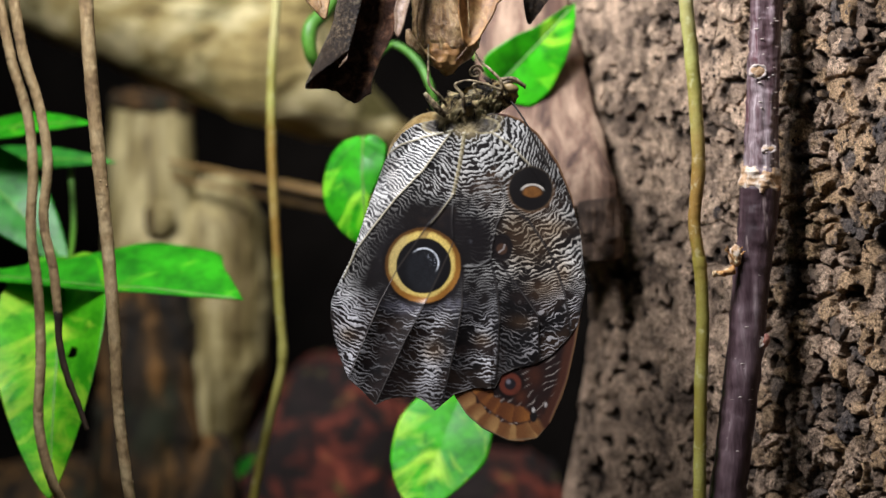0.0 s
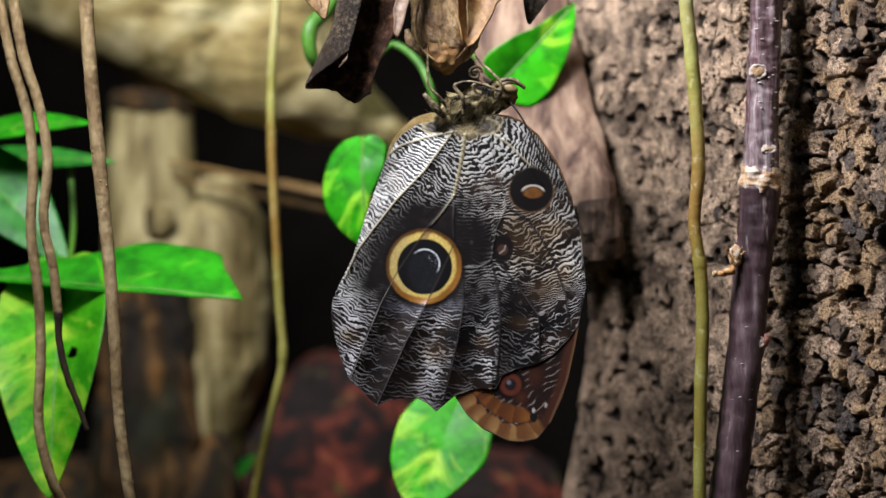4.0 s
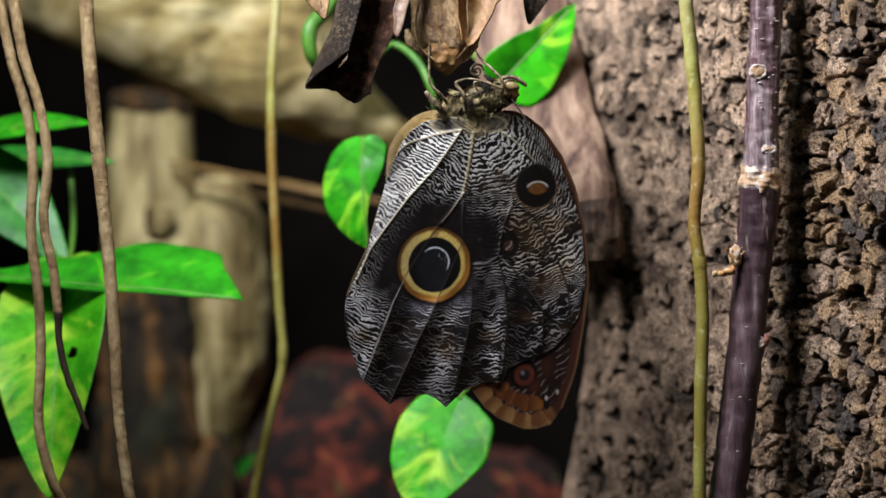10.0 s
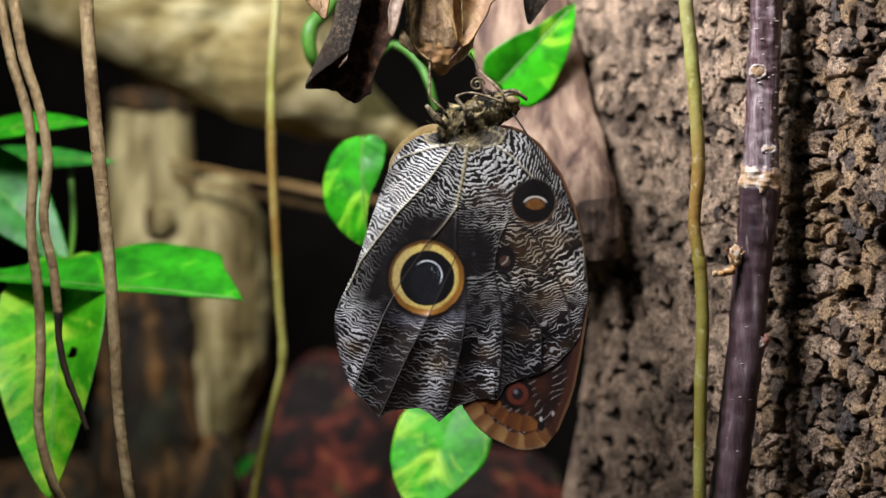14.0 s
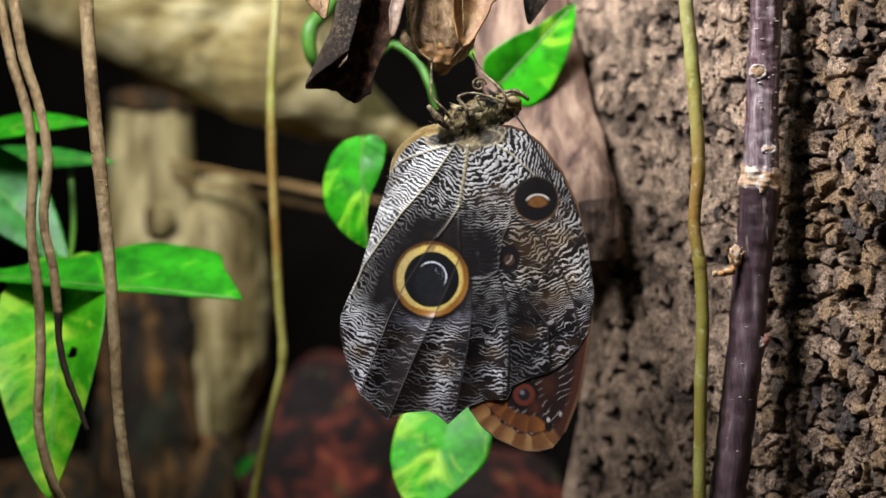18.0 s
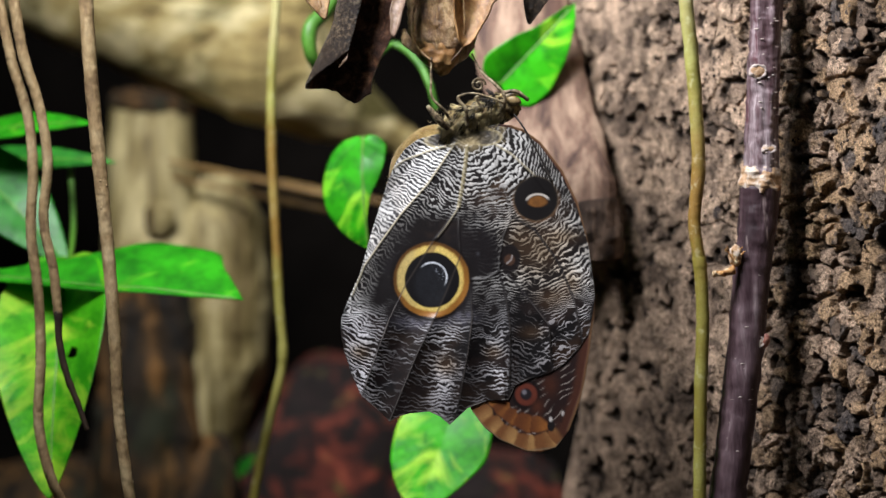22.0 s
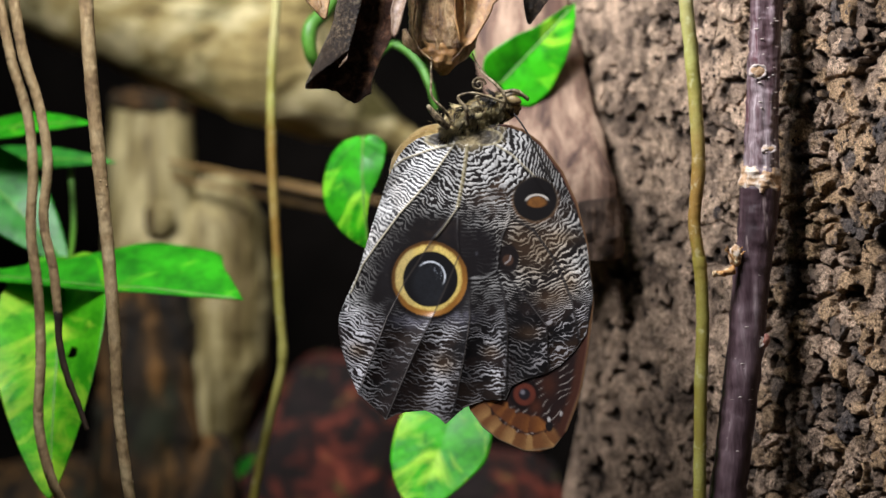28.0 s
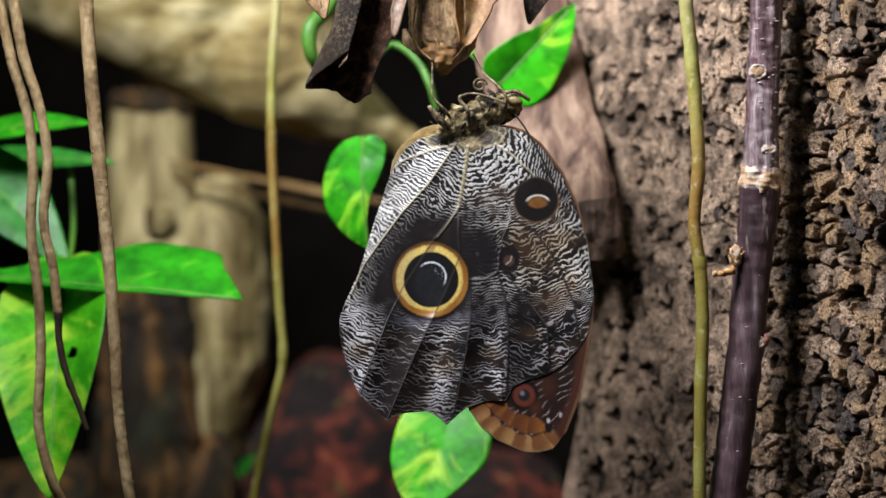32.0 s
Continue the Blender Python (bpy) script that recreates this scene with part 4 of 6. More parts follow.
def curled_leaf():
    """A dark dead leaf rolled like a horn, one edge curled over to the front, open below."""
    o = Vector((-0.0208, 0.5720, 0.2477))
    ob = thing("dead_leaf", o, "dark brown dead leaf rolled like a horn with a torn rim", "dead leaf", "dead leaves")
    k = 0.572 / 3688.0
    n, m = 90, 80
    a, b = np.meshgrid(np.linspace(0, 1, n), np.linspace(0, 1, m), indexing="ij")
    h = -150 + a * (308 + 24 * np.exp(-((b - 0.80) / 0.16) ** 2) - 52 * np.clip(1 - b / 0.3, 0, 1) ** 1.3 + 5 * vnoise(np.stack([b.ravel(), 0 * b.ravel(), 0 * b.ravel()], 1), 9.0, 91, 3).reshape(n, m))
    left = np.interp(h, [-150, 0, 60, 100, 150, 190], [640, 601, 585, 568, 543, 538])
    right = np.interp(h, [-150, 0, 40, 90, 140, 190], [700, 709, 705, 678, 658, 655])
    flap = np.interp(h, [-150, 0, 60, 95, 105, 150, 190], [660, 642, 628, 618, 606, 585, 570])
    # once round: flap edge, left fold, hollow back, right edge turned forward
    x = np.where(b < 0.3, flap + (left - flap) * np.sin(b / 0.3 * np.pi / 2), left + (right - left) * np.clip((b - 0.3) / 0.7, 0, 1) ** 0.9)
    d = np.where(b < 0.3, -34 * np.cos(b / 0.3 * np.pi / 2), 26 * np.sin(np.clip((b - 0.3) / 0.7, 0, 1) * np.pi * 0.9) - 6 * b)
    g = np.stack([(x - 784) * k, 0.572 + d * k, 0.17 - (h - 441) * k], -1) - np.array(o)
    p = g.reshape(-1, 3)
    for axis, amp, seed in ((0, 0.0007, 61), (1, 0.0022, 64), (2, 0.0008, 67)):
        g[:, :, axis] += amp * vnoise(p, 130.0, seed, 4).reshape(n, m)
    v, f = sheet(g, 0.0005)
    me = mesh_of("blade", v, f, M_DEAD_DARK)
    me.materials.append(M_INSIDE)
    q = (n - 1) * (m - 1)
    inside = np.zeros(len(f), int)
    inside[:q] = (np.arange(q) % (m - 1)) / (m - 1) > 0.31
    inside[q:2 * q] = (np.arange(q) % (m - 1)) / (m - 1) > 0.31
    me.polygons.foreach_set("material_index", inside.astype(np.int32))
    me.update()
    part("blade", me, ob)
    v, f = tube([(-0.0283, 0.5655, 0.2193), (-0.0271, 0.5648, 0.2204), (-0.0262, 0.5648, 0.2216), (-0.0258, 0.5655, 0.2228)], [0.0001, 0.0003, 0.0003, 0.0001], 30, 10, 0.0002, 900.0, 0.4, 6, o)
    part("torn_rim", mesh_of("torn_rim", v, f, M_FLAP), ob, "pale torn flake")
    v, f = tube([[0.003, 0.004, 0.010], [0.006, 0.006, 0.06], [0.008, 0.010, 0.42]], [0.0010, 0.0010, 0.0011], 30, 8)
    part("stalk", mesh_of("stalk", v, f, M_DEAD_DARK), ob)


def dead_leaves():
    curled_leaf()
    dead_leaf((0.0286, 0.6000, 0.2629), (0.0251, 0.5850, 0.2346), 0.016, M_DEAD_DARK, "dark dead leaf tip", (0.3, -1, 0.2), cup=0.9, crumple=0.02, seed=7, ragged=0.1)
    dead_leaf((-0.0430, 0.6000, 0.2629), (-0.0332, 0.5850, 0.2358), 0.018, M_DEAD, "brown dead leaf tip with pale rim", (0.1, -1, 0.4), cup=0.8, crumple=0.02, seed=9, ragged=0.1)


def husk_leaf():
    """The curled dead leaf to which the butterfly clings."""
    o = (0.0025, 0.5780, 0.2423)
    ob = thing("curled_dead_leaf", o, "crumpled tan dead leaf rolled up like a husk", "dead leaf", "dead leaves")
    v, f = tube([(0.0049, 0.5850, 0.2637), (0.0038, 0.5820, 0.2506), (0.0025, 0.5800, 0.2409), (0.0016, 0.5780, 0.2328), (0.0009, 0.5770, 0.2265), (0.0006, 0.5770, 0.2227), (0.0005, 0.5770, 0.2193)],
                [0.006, 0.0105, 0.0112, 0.0100, 0.0086, 0.0062, 0.0014], 110, 64, 0.0, 160.0, 0.6, 31, o)
    a = np.arctan2(v[:, 1] * 1.6, v[:, 0])
    crease = 0.0011 * (np.abs(np.sin(a * 2.5 + 0.4 + 40 * v[:, 2])) ** 0.5 - 0.6) + 0.0012 * vnoise(v, 150.0, 31, 3) + 0.0006 * np.abs(vnoise(v, 420.0, 35, 2))
    out = v * np.array((1, 1, 0))
    out /= np.linalg.norm(out, axis=1)[:, None] + 1e-9
    v = v + out * crease[:, None]
    part("roll", mesh_of("roll", v, f, M_HUSK), ob)
    for pts in ([(-0.0050, 0.5705, 0.2475), (-0.0062, 0.5700, 0.2382), (-0.0071, 0.5705, 0.2305), (-0.0056, 0.5715, 0.2250), (-0.0019, 0.5715, 0.2216)], [(0.0062, 0.5705, 0.2475), (0.0068, 0.5700, 0.2382), (0.0071, 0.5705, 0.2305), (0.0065, 0.5715, 0.2253), (0.0034, 0.5715, 0.2216)]):
        v, f = tube(pts, [0.00022, 0.00025, 0.00025, 0.00025, 0.0002], 50, 8, 0.0002, 700.0, 1, 8, o)
        part("crease", mesh_of("crease", v, f, M_HUSK), ob, "raised crease")
    v, f = tube([(0.0008, 0.5755, 0.2266), (0.0008, 0.5745, 0.2231), (0.0006, 0.5745, 0.2203), (0.0003, 0.5755, 0.2179)], [0.0060, 0.0052, 0.0032, 0.0006], 50, 40, 0.0018, 330.0, 0.6, 37, o, 0.0012)
    part("lip", mesh_of("lip", v, f, M_AMBER), ob, "amber pinched lip")
    v, f = tube([(-0.0097, 0.5745, 0.2306), (-0.0087, 0.5735, 0.2274), (-0.0065, 0.5735, 0.2246), (-0.0044, 0.5745, 0.2231)], [0.0006, 0.0012, 0.0010, 0.0004], 40, 24, 0.0007, 500.0, 0.6, 39, o, 0.0004)
    part("curl", mesh_of("curl", v, f, M_HUSK), ob, "tan curled edge")
    for base, tip, wd, face, seed, mat in (((-0.0050, 0.5740, 0.2620), (-0.0124, 0.5660, 0.2276), 0.0070, (-0.7, -1, 0.2), 41, M_FLAP), ((0.0125, 0.5800, 0.2600), (0.0068, 0.5690, 0.2258), 0.0165, (0.35, -1, 0.1), 44, M_AMBER)):
        m = Matrix.Translation(Vector(o)).inverted() @ along(base, tip, face)
        g = leaf_grid((Vector(tip) - Vector(base)).length, wd, 40, 21, lobe=0, cup=1.1, crumple=0.03, seed=seed, bend=0.05, tip=0.5, ragged=0.15)
        v, f = sheet(g, 0.0005)
        fl = part("flap", mesh_of("flap", v, f, mat), ob)
        fl.matrix_basis = m
    v, f = tube([(0.0044, 0.5850, 0.2622), (0.0049, 0.5850, 0.2955), (0.0057, 0.5880, 0.6708)], [0.0012, 0.0012, 0.0014], 30, 8, origin=o)
    part("stalk", mesh_of("stalk", v, f, M_DEAD_DARK), ob)
    return ob


# ---- the butterfly ----
UNIT = 0.575 / 3688.0
WING_BASE = (0.0056, 0.5750, 0.2037)


def profile(points, u):
    p = np.array(points, float)
    return np.interp(u, p[:, 0], p[:, 1])


def near_line(u, v, points):
    """Distance from a chain of straight stretches, and how far along it."""
    best, where = np.full(u.shape, 1e9), np.zeros(u.shape)
    p = np.array(points, float)
    for k in range(len(p) - 1):
        d = p[k + 1] - p[k]
        t = np.clip(((u - p[k, 0]) * d[0] + (v - p[k, 1]) * d[1]) / (d @ d), 0, 1)
        e = np.hypot(u - p[k, 0] - t * d[0], v - p[k, 1] - t * d[1])
        where = np.where(e < best, (k + t) / (len(p) - 1), where)
        best = np.minimum(best, e)
    return best, where


def blend(c, colour, k):
    return c * (1 - k[..., None]) + np.array(colour) * k[..., None]


PALE_VEINS = [[(-20, -7), (-70, -75), (-120, -127), (-158, -175), (-188, -215), (-212, -267)], [(-23, -7), (-70, -17), (-112, -31), (-134, -47)],
              [(2, -13), (-3, -45), (-8, -75), (-18, -120)], [(-18, -120), (-45, -157), (-72, -187)], [(50, -10), (80, -30), (115, -65), (140, -100)]]
CELL_VEIN = [(-18, -120), (-20, -165), (-18, -215), (-5, -248), (25, -247), (48, -235), (52, -205), (58, -175), (75, -140), (68, -105), (50, -50), (48, -15)]
# the veins that run down to the scalloped edge; between them the wing hangs in shallow troughs
RAYS = [[(-60, -170), (-72, -187), (-116, -250), (-148, -310), (-175, -375), (-202, -443)], [(-18, -205), (-45, -265), (-72, -320), (-102, -375), (-130, -435), (-155, -490)],
        [(-2, -250), (-2, -315), (-12, -375), (-30, -455), (-40, -497)], [(48, -235), (58, -275), (64, -335), (62, -395), (57, -461)],
        [(52, -225), (105, -295), (133, -335), (135, -415)], [(75, -140), (115, -165), (155, -225), (180, -295), (190, -365)]]
# place, breadth, height and strength of the brighter stretches and of the tan flecks
BRIGHT = [((-205, -345), 32, 75, 1.25), ((-200, -410), 22, 50, 0.9), ((-55, -370), 22, 60, 0.75), ((-62, -445), 24, 40, 0.75), ((-40, -330), 26, 30, 0.45), ((38, -330), 17, 60, 0.6),
          ((38, -425), 20, 50, 0.8), ((-85, -330), 18, 30, 0.35), ((175, -235), 30, 40, 0.75), ((150, -360), 34, 36, 0.5), ((195, -275), 18, 40, 0.5), ((-130, -290), 40, 14, 0.35), ((100, -250), 36, 22, 0.35)]
TAN = [((140, -285), 34, 22), ((-52, -395), 24, 22), ((32, -378), 18, 14), ((165, -180), 40, 16), ((90, -185), 34, 50), ((130, -205), 40, 40), ((-202, -368), 18, 14), ((100, -345), 26, 14), ((175, -260), 18, 20)]


def glow(u, v, c, a, b, power=2):
    return np.exp(-(np.abs((u - c[0]) / a) ** power + np.abs((v - c[1]) / b) ** power))


def across(points, v):
    p = np.array(points, float)
    return np.interp(-v, -p[:, 1], p[:, 0])


def trough(u, v):
    """Number of the cell between two outer veins, and how far across it."""
    lines = [np.interp(-v, [200, 267, 330, 450], [-200, -225, -245, -215])] + [across(p, v) for p in RAYS[:4]]
    lines += [np.maximum(across(RAYS[4], v), lines[-1] + 4)]
    lines += [np.maximum(across(RAYS[5], v), lines[-1] + 6)]
    lines += [np.maximum(np.interp(-v, [150, 255, 320, 420], [200, 216, 214, 200]), lines[-1] + 6)]
    index, t = np.zeros(u.shape), np.clip((u - lines[0]) / (lines[1] - lines[0]), 0, 1)
    for k in range(1, 7):
        inside = u > lines[k]
        index = np.where(inside, k, index)
        t = np.where(inside, np.clip((u - lines[k]) / (lines[k + 1] - lines[k]), 0, 1), t)
    return index, t


def hindwing_pattern(u, v):
    shape = u.shape
    p = np.stack([u.ravel(), v.ravel(), 0 * u.ravel()], 1)
    noise_of = lambda s, seed, o=2: vnoise(p, s, seed, o).reshape(shape)
    index, t = trough(u, v)
    low = step(-255, -330, v)
    strip_line = np.interp(-v, [7, 75, 127, 175, 215, 267], [-20, -70, -120, -158, -188, -212])
    strip = step(-1, 4, strip_line - u) * step(-300, -270, v)
    beside = step(34, 6, u - strip_line) * (1 - strip) * step(-300, -255, v)
    right = step(50, 100, u) * step(-90, -150, v)
    top = glow(u, v, (45, -55), 85, 75, 4)
    # ripples: rings about the wing root, bent, broken and out of step from cell to cell
    wu = u + 7.0 * noise_of(0.03, 101) + 4.5 * noise_of(0.09, 103) + 1.6 * noise_of(0.24, 104)
    wv = v + 7.0 * noise_of(0.03, 107) + 4.5 * noise_of(0.09, 109) + 1.6 * noise_of(0.24, 110)
    r = np.hypot(wu, wv - 30)
    ang = np.arctan2(wu, -(wv - 30))
    q = np.stack([(ang * 230).ravel(), r.ravel() * 0.55, index.ravel() * 31.0], 1)
    bend = vnoise(q, 0.07, 5, 3).reshape(shape)
    period = 7.6 + 2.4 * top - 0.8 * strip - 0.4 * beside + 0.5 * right - 0.7 * low
    slant = (-0.55 * wu - 0.83 * wv) / 6.5
    rings = r / period + (0.55 + 0.35 * low + 0.25 * right) * bend + 0.8 * noise_of(0.022, 11) + 0.37 * index * low
    phase = np.where(strip + beside > 0.5, slant + 0.28 * bend, rings)
    cuts = vnoise(np.stack([(ang * 230).ravel(), r.ravel() * 1.3, 9 + index.ravel() * 17.0], 1), 0.085, 17, 2).reshape(shape)
    line = np.sin(2 * np.pi * phase) + (0.60 + 0.85 * (1 - strip) * (1 - beside)) * cuts
    # share and strength of the pale scales, region by region
    share = 0.36 + 0.06 * strip - 0.02 * beside + 0.12 * top - 0.08 * right - 0.15 * low + 0.10 * noise_of(0.016, 23)
    force = 0.50 + 0.36 * strip + 0.28 * top + 0.14 * right - 0.20 * low + 0.18 * noise_of(0.02, 25)
    for (c, a, b, k) in BRIGHT:
        w = k * glow(u, v, c, a, b) * (1 + 0.5 * noise_of(0.05, 28))
        share, force = share + 0.15 * w, force + 0.75 * w
    # shade beside the outer veins, painted by thinning and dimming the pale scales
    shadowed = glow(u, v, (95, -312), 34, 38) + 0.8 * glow(u, v, (-8, -420), 14, 80) + 0.7 * glow(u, v, (-140, -400), 26, 100) + 0.6 * glow(u, v, (75, -400), 16, 70) + 0.7 * glow(u, v, (-105, -430), 18, 60)
    share, force = share - 0.16 * shadowed, force * (1 - 0.65 * np.clip(shadowed, 0, 1))
    edge_soft = 0.16 + 0.05 * low
    limit = np.cos(np.pi * np.clip(share, 0.05, 0.80))
    white = step(limit - edge_soft, limit + edge_soft + 0.1, line)
    # fine slanting wisps that join the ripples
    net = np.sin(2 * np.pi * ((0.5 * wu + 0.86 * wv) / 11.0 + 0.5 * noise_of(0.06, 35)))
    wisp = step(0.80, 0.97, net) * step(-0.05, 0.3, noise_of(0.05, 37)) * np.clip(low + 0.5 * right, 0, 1)
    white = np.maximum(white, 0.75 * wisp)
    c = np.ones(shape + (3,)) * np.array((0.007, 0.0055, 0.006))
    c = blend(c, (0.034, 0.019, 0.012), np.clip(step(-0.2, 0.5, noise_of(0.02, 31)) * (0.15 + 0.65 * right + 0.4 * low), 0, 1))
    c = blend(c, (0.019, 0.012, 0.011), low * step(0.0, 0.5, noise_of(0.03, 33)))
    c = blend(c, (0.11, 0.062, 0.030), 0.8 * (glow(u, v, (30, -105), 20, 12) + glow(u, v, (56, -95), 14, 20)) * step(-0.4, 0.3, noise_of(0.07, 34)))
    pale = np.ones(shape + (3,)) * np.array((0.80, 0.78, 0.74))
    pale = blend(pale, (0.56, 0.47, 0.38), np.clip(0.50 * right * step(215, 150, u) + 0.3 * step(0, 0.6, noise_of(0.025, 41)), 0, 1))
    pale = blend(pale, (0.68, 0.66, 0.72), 0.6 * low)
    for (m, a, b) in TAN:
        pale = blend(pale, (0.58, 0.43, 0.25), 0.60 * glow(u, v, m, a, b))
    k = white * np.clip(force, 0.10, 1)
    c = c * (1 - k[..., None]) + pale * k[..., None]
    # single scales out of line
    c = c * np.clip(1 + 0.30 * noise_of(0.05, 43) + 0.30 * noise_of(0.35, 45), 0.45, 1.3)[..., None]
    for (m, a, b) in TAN:
        c = blend(c, (0.14, 0.075, 0.035), 0.30 * glow(u, v, m, a * 0.8, b * 0.8))
    # smoky dark field round the great eyespot and the cell beside it
    du = u - strip_line
    halo = step(6, 46, du) * step(-112, -150, v + 0.25 * (u + 70) * (u < -70)) * step(-322, -290, v + 0.10 * (u + 68)) * step(8, -14, u + 4)
    halo = np.maximum(halo, glow(u, v, (-72, -232), 88, 92, 6))
    halo = np.maximum(halo, 0.75 * glow(u, v, (22, -290), 36, 46, 4))
    halo = np.maximum(halo, 0.6 * glow(u, v, (0, -135), 34, 24))
    halo = np.maximum(halo, 0.80 * step(2, 26, du) * step(60, 10, du) * step(-150, -200, v) * step(-300, -270, v))
    halo = np.maximum(halo, 0.96 * glow(u, v, (12, -205), 36, 46, 6))
    halo = np.clip(halo * (1.06 + 0.22 * noise_of(0.05, 51)) - 0.05, 0, 1)
    smoke = np.ones(shape + (3,)) * np.array((0.009, 0.0065, 0.0065))
    smoke = blend(smoke, (0.024, 0.021, 0.024), np.clip(glow(u, v, (22, -195), 28, 45) + 0.6 * glow(u, v, (-135, -225), 34, 60), 0, 1) * (0.75 + 0.4 * noise_of(0.08, 53)))
    smoke = blend(smoke, (0.012, 0.010, 0.010), glow(u, v, (4, -195), 14, 40))
    c = c * (1 - halo[..., None]) + smoke * halo[..., None]
    c = blend(c, (0.40, 0.40, 0.46), glow(u, v, (13, -203), 2.6, 3.2))
    # violet bloom below the ring
    bloom = (glow(u, v, (-95, -318), 34, 12) + glow(u, v, (-35, -313), 34, 12)) * (0.7 + 0.8 * noise_of(0.12, 55))
    c = blend(c, (0.46, 0.44, 0.56), np.clip(0.25 * bloom, 0, 0.8))
    # furry root of the wing, with two smoky cells
    base = glow(u, v, (3, 12), 62, 21, 4) * (1 + 0.5 * noise_of(0.08, 95))
    c = blend(c, (0.10, 0.075, 0.045), np.clip(base, 0, 1))
    c = blend(c, (0.58, 0.46, 0.24), np.clip(base, 0, 1) * step(0.0, 0.25, noise_of(0.09, 97, 3)))
    for m, a in (((-40, 2), 30), ((36, 2), 26)):
        e = np.hypot((u - m[0]) / a, (v - m[1]) / 13)
        c = blend(c, (0.50, 0.42, 0.24), 0.8 * step(1.25, 1.05, e))
        c = blend(c, (0.055, 0.050, 0.055), step(1.05, 0.80, e) * (0.8 + 0.3 * noise_of(0.1, 96)))
    c = blend(c, (0.46, 0.36, 0.19), 0.9 * glow(u, v, (8, -4), 18, 14))
    # bare brown patches in the upper cell
    for m, a, b in (((26, -104), 15, 13), ((55, -96), 17, 14), ((40, -128), 22, 12), ((-40, -165), 34, 16)):
        c = blend(c, (0.050, 0.030, 0.021), 0.80 * glow(u, v, m, a, b) * step(-0.55, 0.25, noise_of(0.07, 131)))
    # veins
    lift = np.zeros(shape)
    for n, (pts, w) in enumerate(zip(PALE_VEINS, (1.7, 1.9, 3.6, 1.5, 2.2))):
        d, along_it = near_line(u, v, pts)
        fade = (0.95 - 0.25 * along_it) if n < 3 else (0.8 - 0.5 * along_it)
        c = blend(c, (0.52, 0.46, 0.32) if n != 2 else (0.34, 0.285, 0.155), step(w + 0.8, w - 0.9, d) * fade)
        lift += 1.4 * step(5, 0, d)
    d, along_it = near_line(u, v, CELL_VEIN)
    c = blend(c, (0.26, 0.25, 0.24), step(2.2, 0.8, d) * (0.25 + 0.75 * glow(u, v, (22, -250), 40, 20)))
    lift += 0.8 * step(4, 0, d)
    for n, pts in enumerate(RAYS):
        d, along_it = near_line(u, v, pts)
        c = blend(c, (0.016, 0.013, 0.014), 0.80 * step(3.4, 1.5, d))
        c = blend(c, (0.24, 0.21, 0.19), (0.60 if n < 3 else 0.30) * step(1.5, 0.5, d) * step(-260, -300, v) * (0.6 + 0.6 * noise_of(0.05, 57)))
    # dark cloud between the eyespots
    c = blend(c, (0.011, 0.008, 0.009), 0.88 * np.clip(glow(u, v, (22, -205), 40, 36, 3) + glow(u, v, (-15, -172), 46, 22, 3), 0, 1) * step(-0.7, 0.1, noise_of(0.04, 133)))
    # the great eyespot
    d1 = np.hypot(u + 71, v + 245)
    wobble = d1 + 1.3 * noise_of(0.05, 61) + 0.7 * noise_of(0.2, 62)
    below = step(40, -50, v + 245 - 0.5 * (u + 71))
    c = blend(c, (0.010, 0.007, 0.007), step(78, 69, wobble))
    c = blend(c, (0.36, 0.15, 0.025), step(68.5, 64.5, wobble) * (0.35 + 0.65 * below))
    inner = step(63.5, 58.0, wobble + 4.0 * below)
    mellow = np.ones(shape + (3,)) * np.array((0.92, 0.68, 0.19))
    mellow = blend(mellow, (0.50, 0.25, 0.04), 0.8 * step(55, 63, wobble + 2 * noise_of(0.08, 64)))
    mellow = blend(mellow, (0.66, 0.50, 0.19), 0.8 * step(-20, -34, u + 71) * (1 - 0.5 * below))
    mellow = blend(mellow, (0.60, 0.33, 0.06), below * step(52, 62, wobble + 3 * noise_of(0.1, 63)))
    mellow = blend(mellow, (0.36, 0.22, 0.08), 0.8 * step(9, 5, np.abs(u + 66 - 0.7 * (v + 187))) * step(-205, -195, v))
    mellow = mellow * (1 + 0.18 * noise_of(0.28, 67))[..., None]
    c = c * (1 - inner[..., None]) + mellow * inner[..., None]
    pupil = np.hypot(u + 70, v + 246) + 0.8 * noise_of(0.07, 68)
    c = blend(c, (0.007, 0.006, 0.007), step(50.5, 47.0, pupil))
    c = blend(c, (0.017, 0.018, 0.022), step(36, 22, np.hypot((u + 72) / 1.0, (v + 254) / 1.25)) * (0.8 + 0.4 * noise_of(0.25, 69)))
    cu, cv = u + 70, v + 241
    rr, aa = np.hypot(cu, cv), np.arctan2(cv, cu)
    arc = step(2.5, 0.7, np.abs(rr - 26.0)) * step(-0.75, -0.1, aa) * step(2.5, 1.9, aa)
    c = blend(c, (0.86, 0.90, 0.96), 0.95 * arc * np.clip(0.85 + 0.5 * noise_of(0.25, 71), 0, 1))
    speck = step(26, 23, rr) * step(8, 20, rr) * step(-0.7, 0.0, aa) * step(1.6, 0.9, aa)
    c = blend(c, (0.42, 0.45, 0.52), 0.85 * speck * step(0.25, 0.6, noise_of(0.42, 73)))
    for pts in RAYS[:2]:
        d, along_it = near_line(u, v, pts)
        c = blend(c, (0.05, 0.04, 0.035), 0.65 * step(2.4, 0.9, d) * step(70, 64, d1))
    # the upper eyespot
    e = np.hypot(u - 119, v + 110) + 1.5 * noise_of(0.06, 81)
    c = blend(c, (0.17, 0.09, 0.045), 0.85 * step(46, 38, e) * step(20, -20, v + 110 - 10))
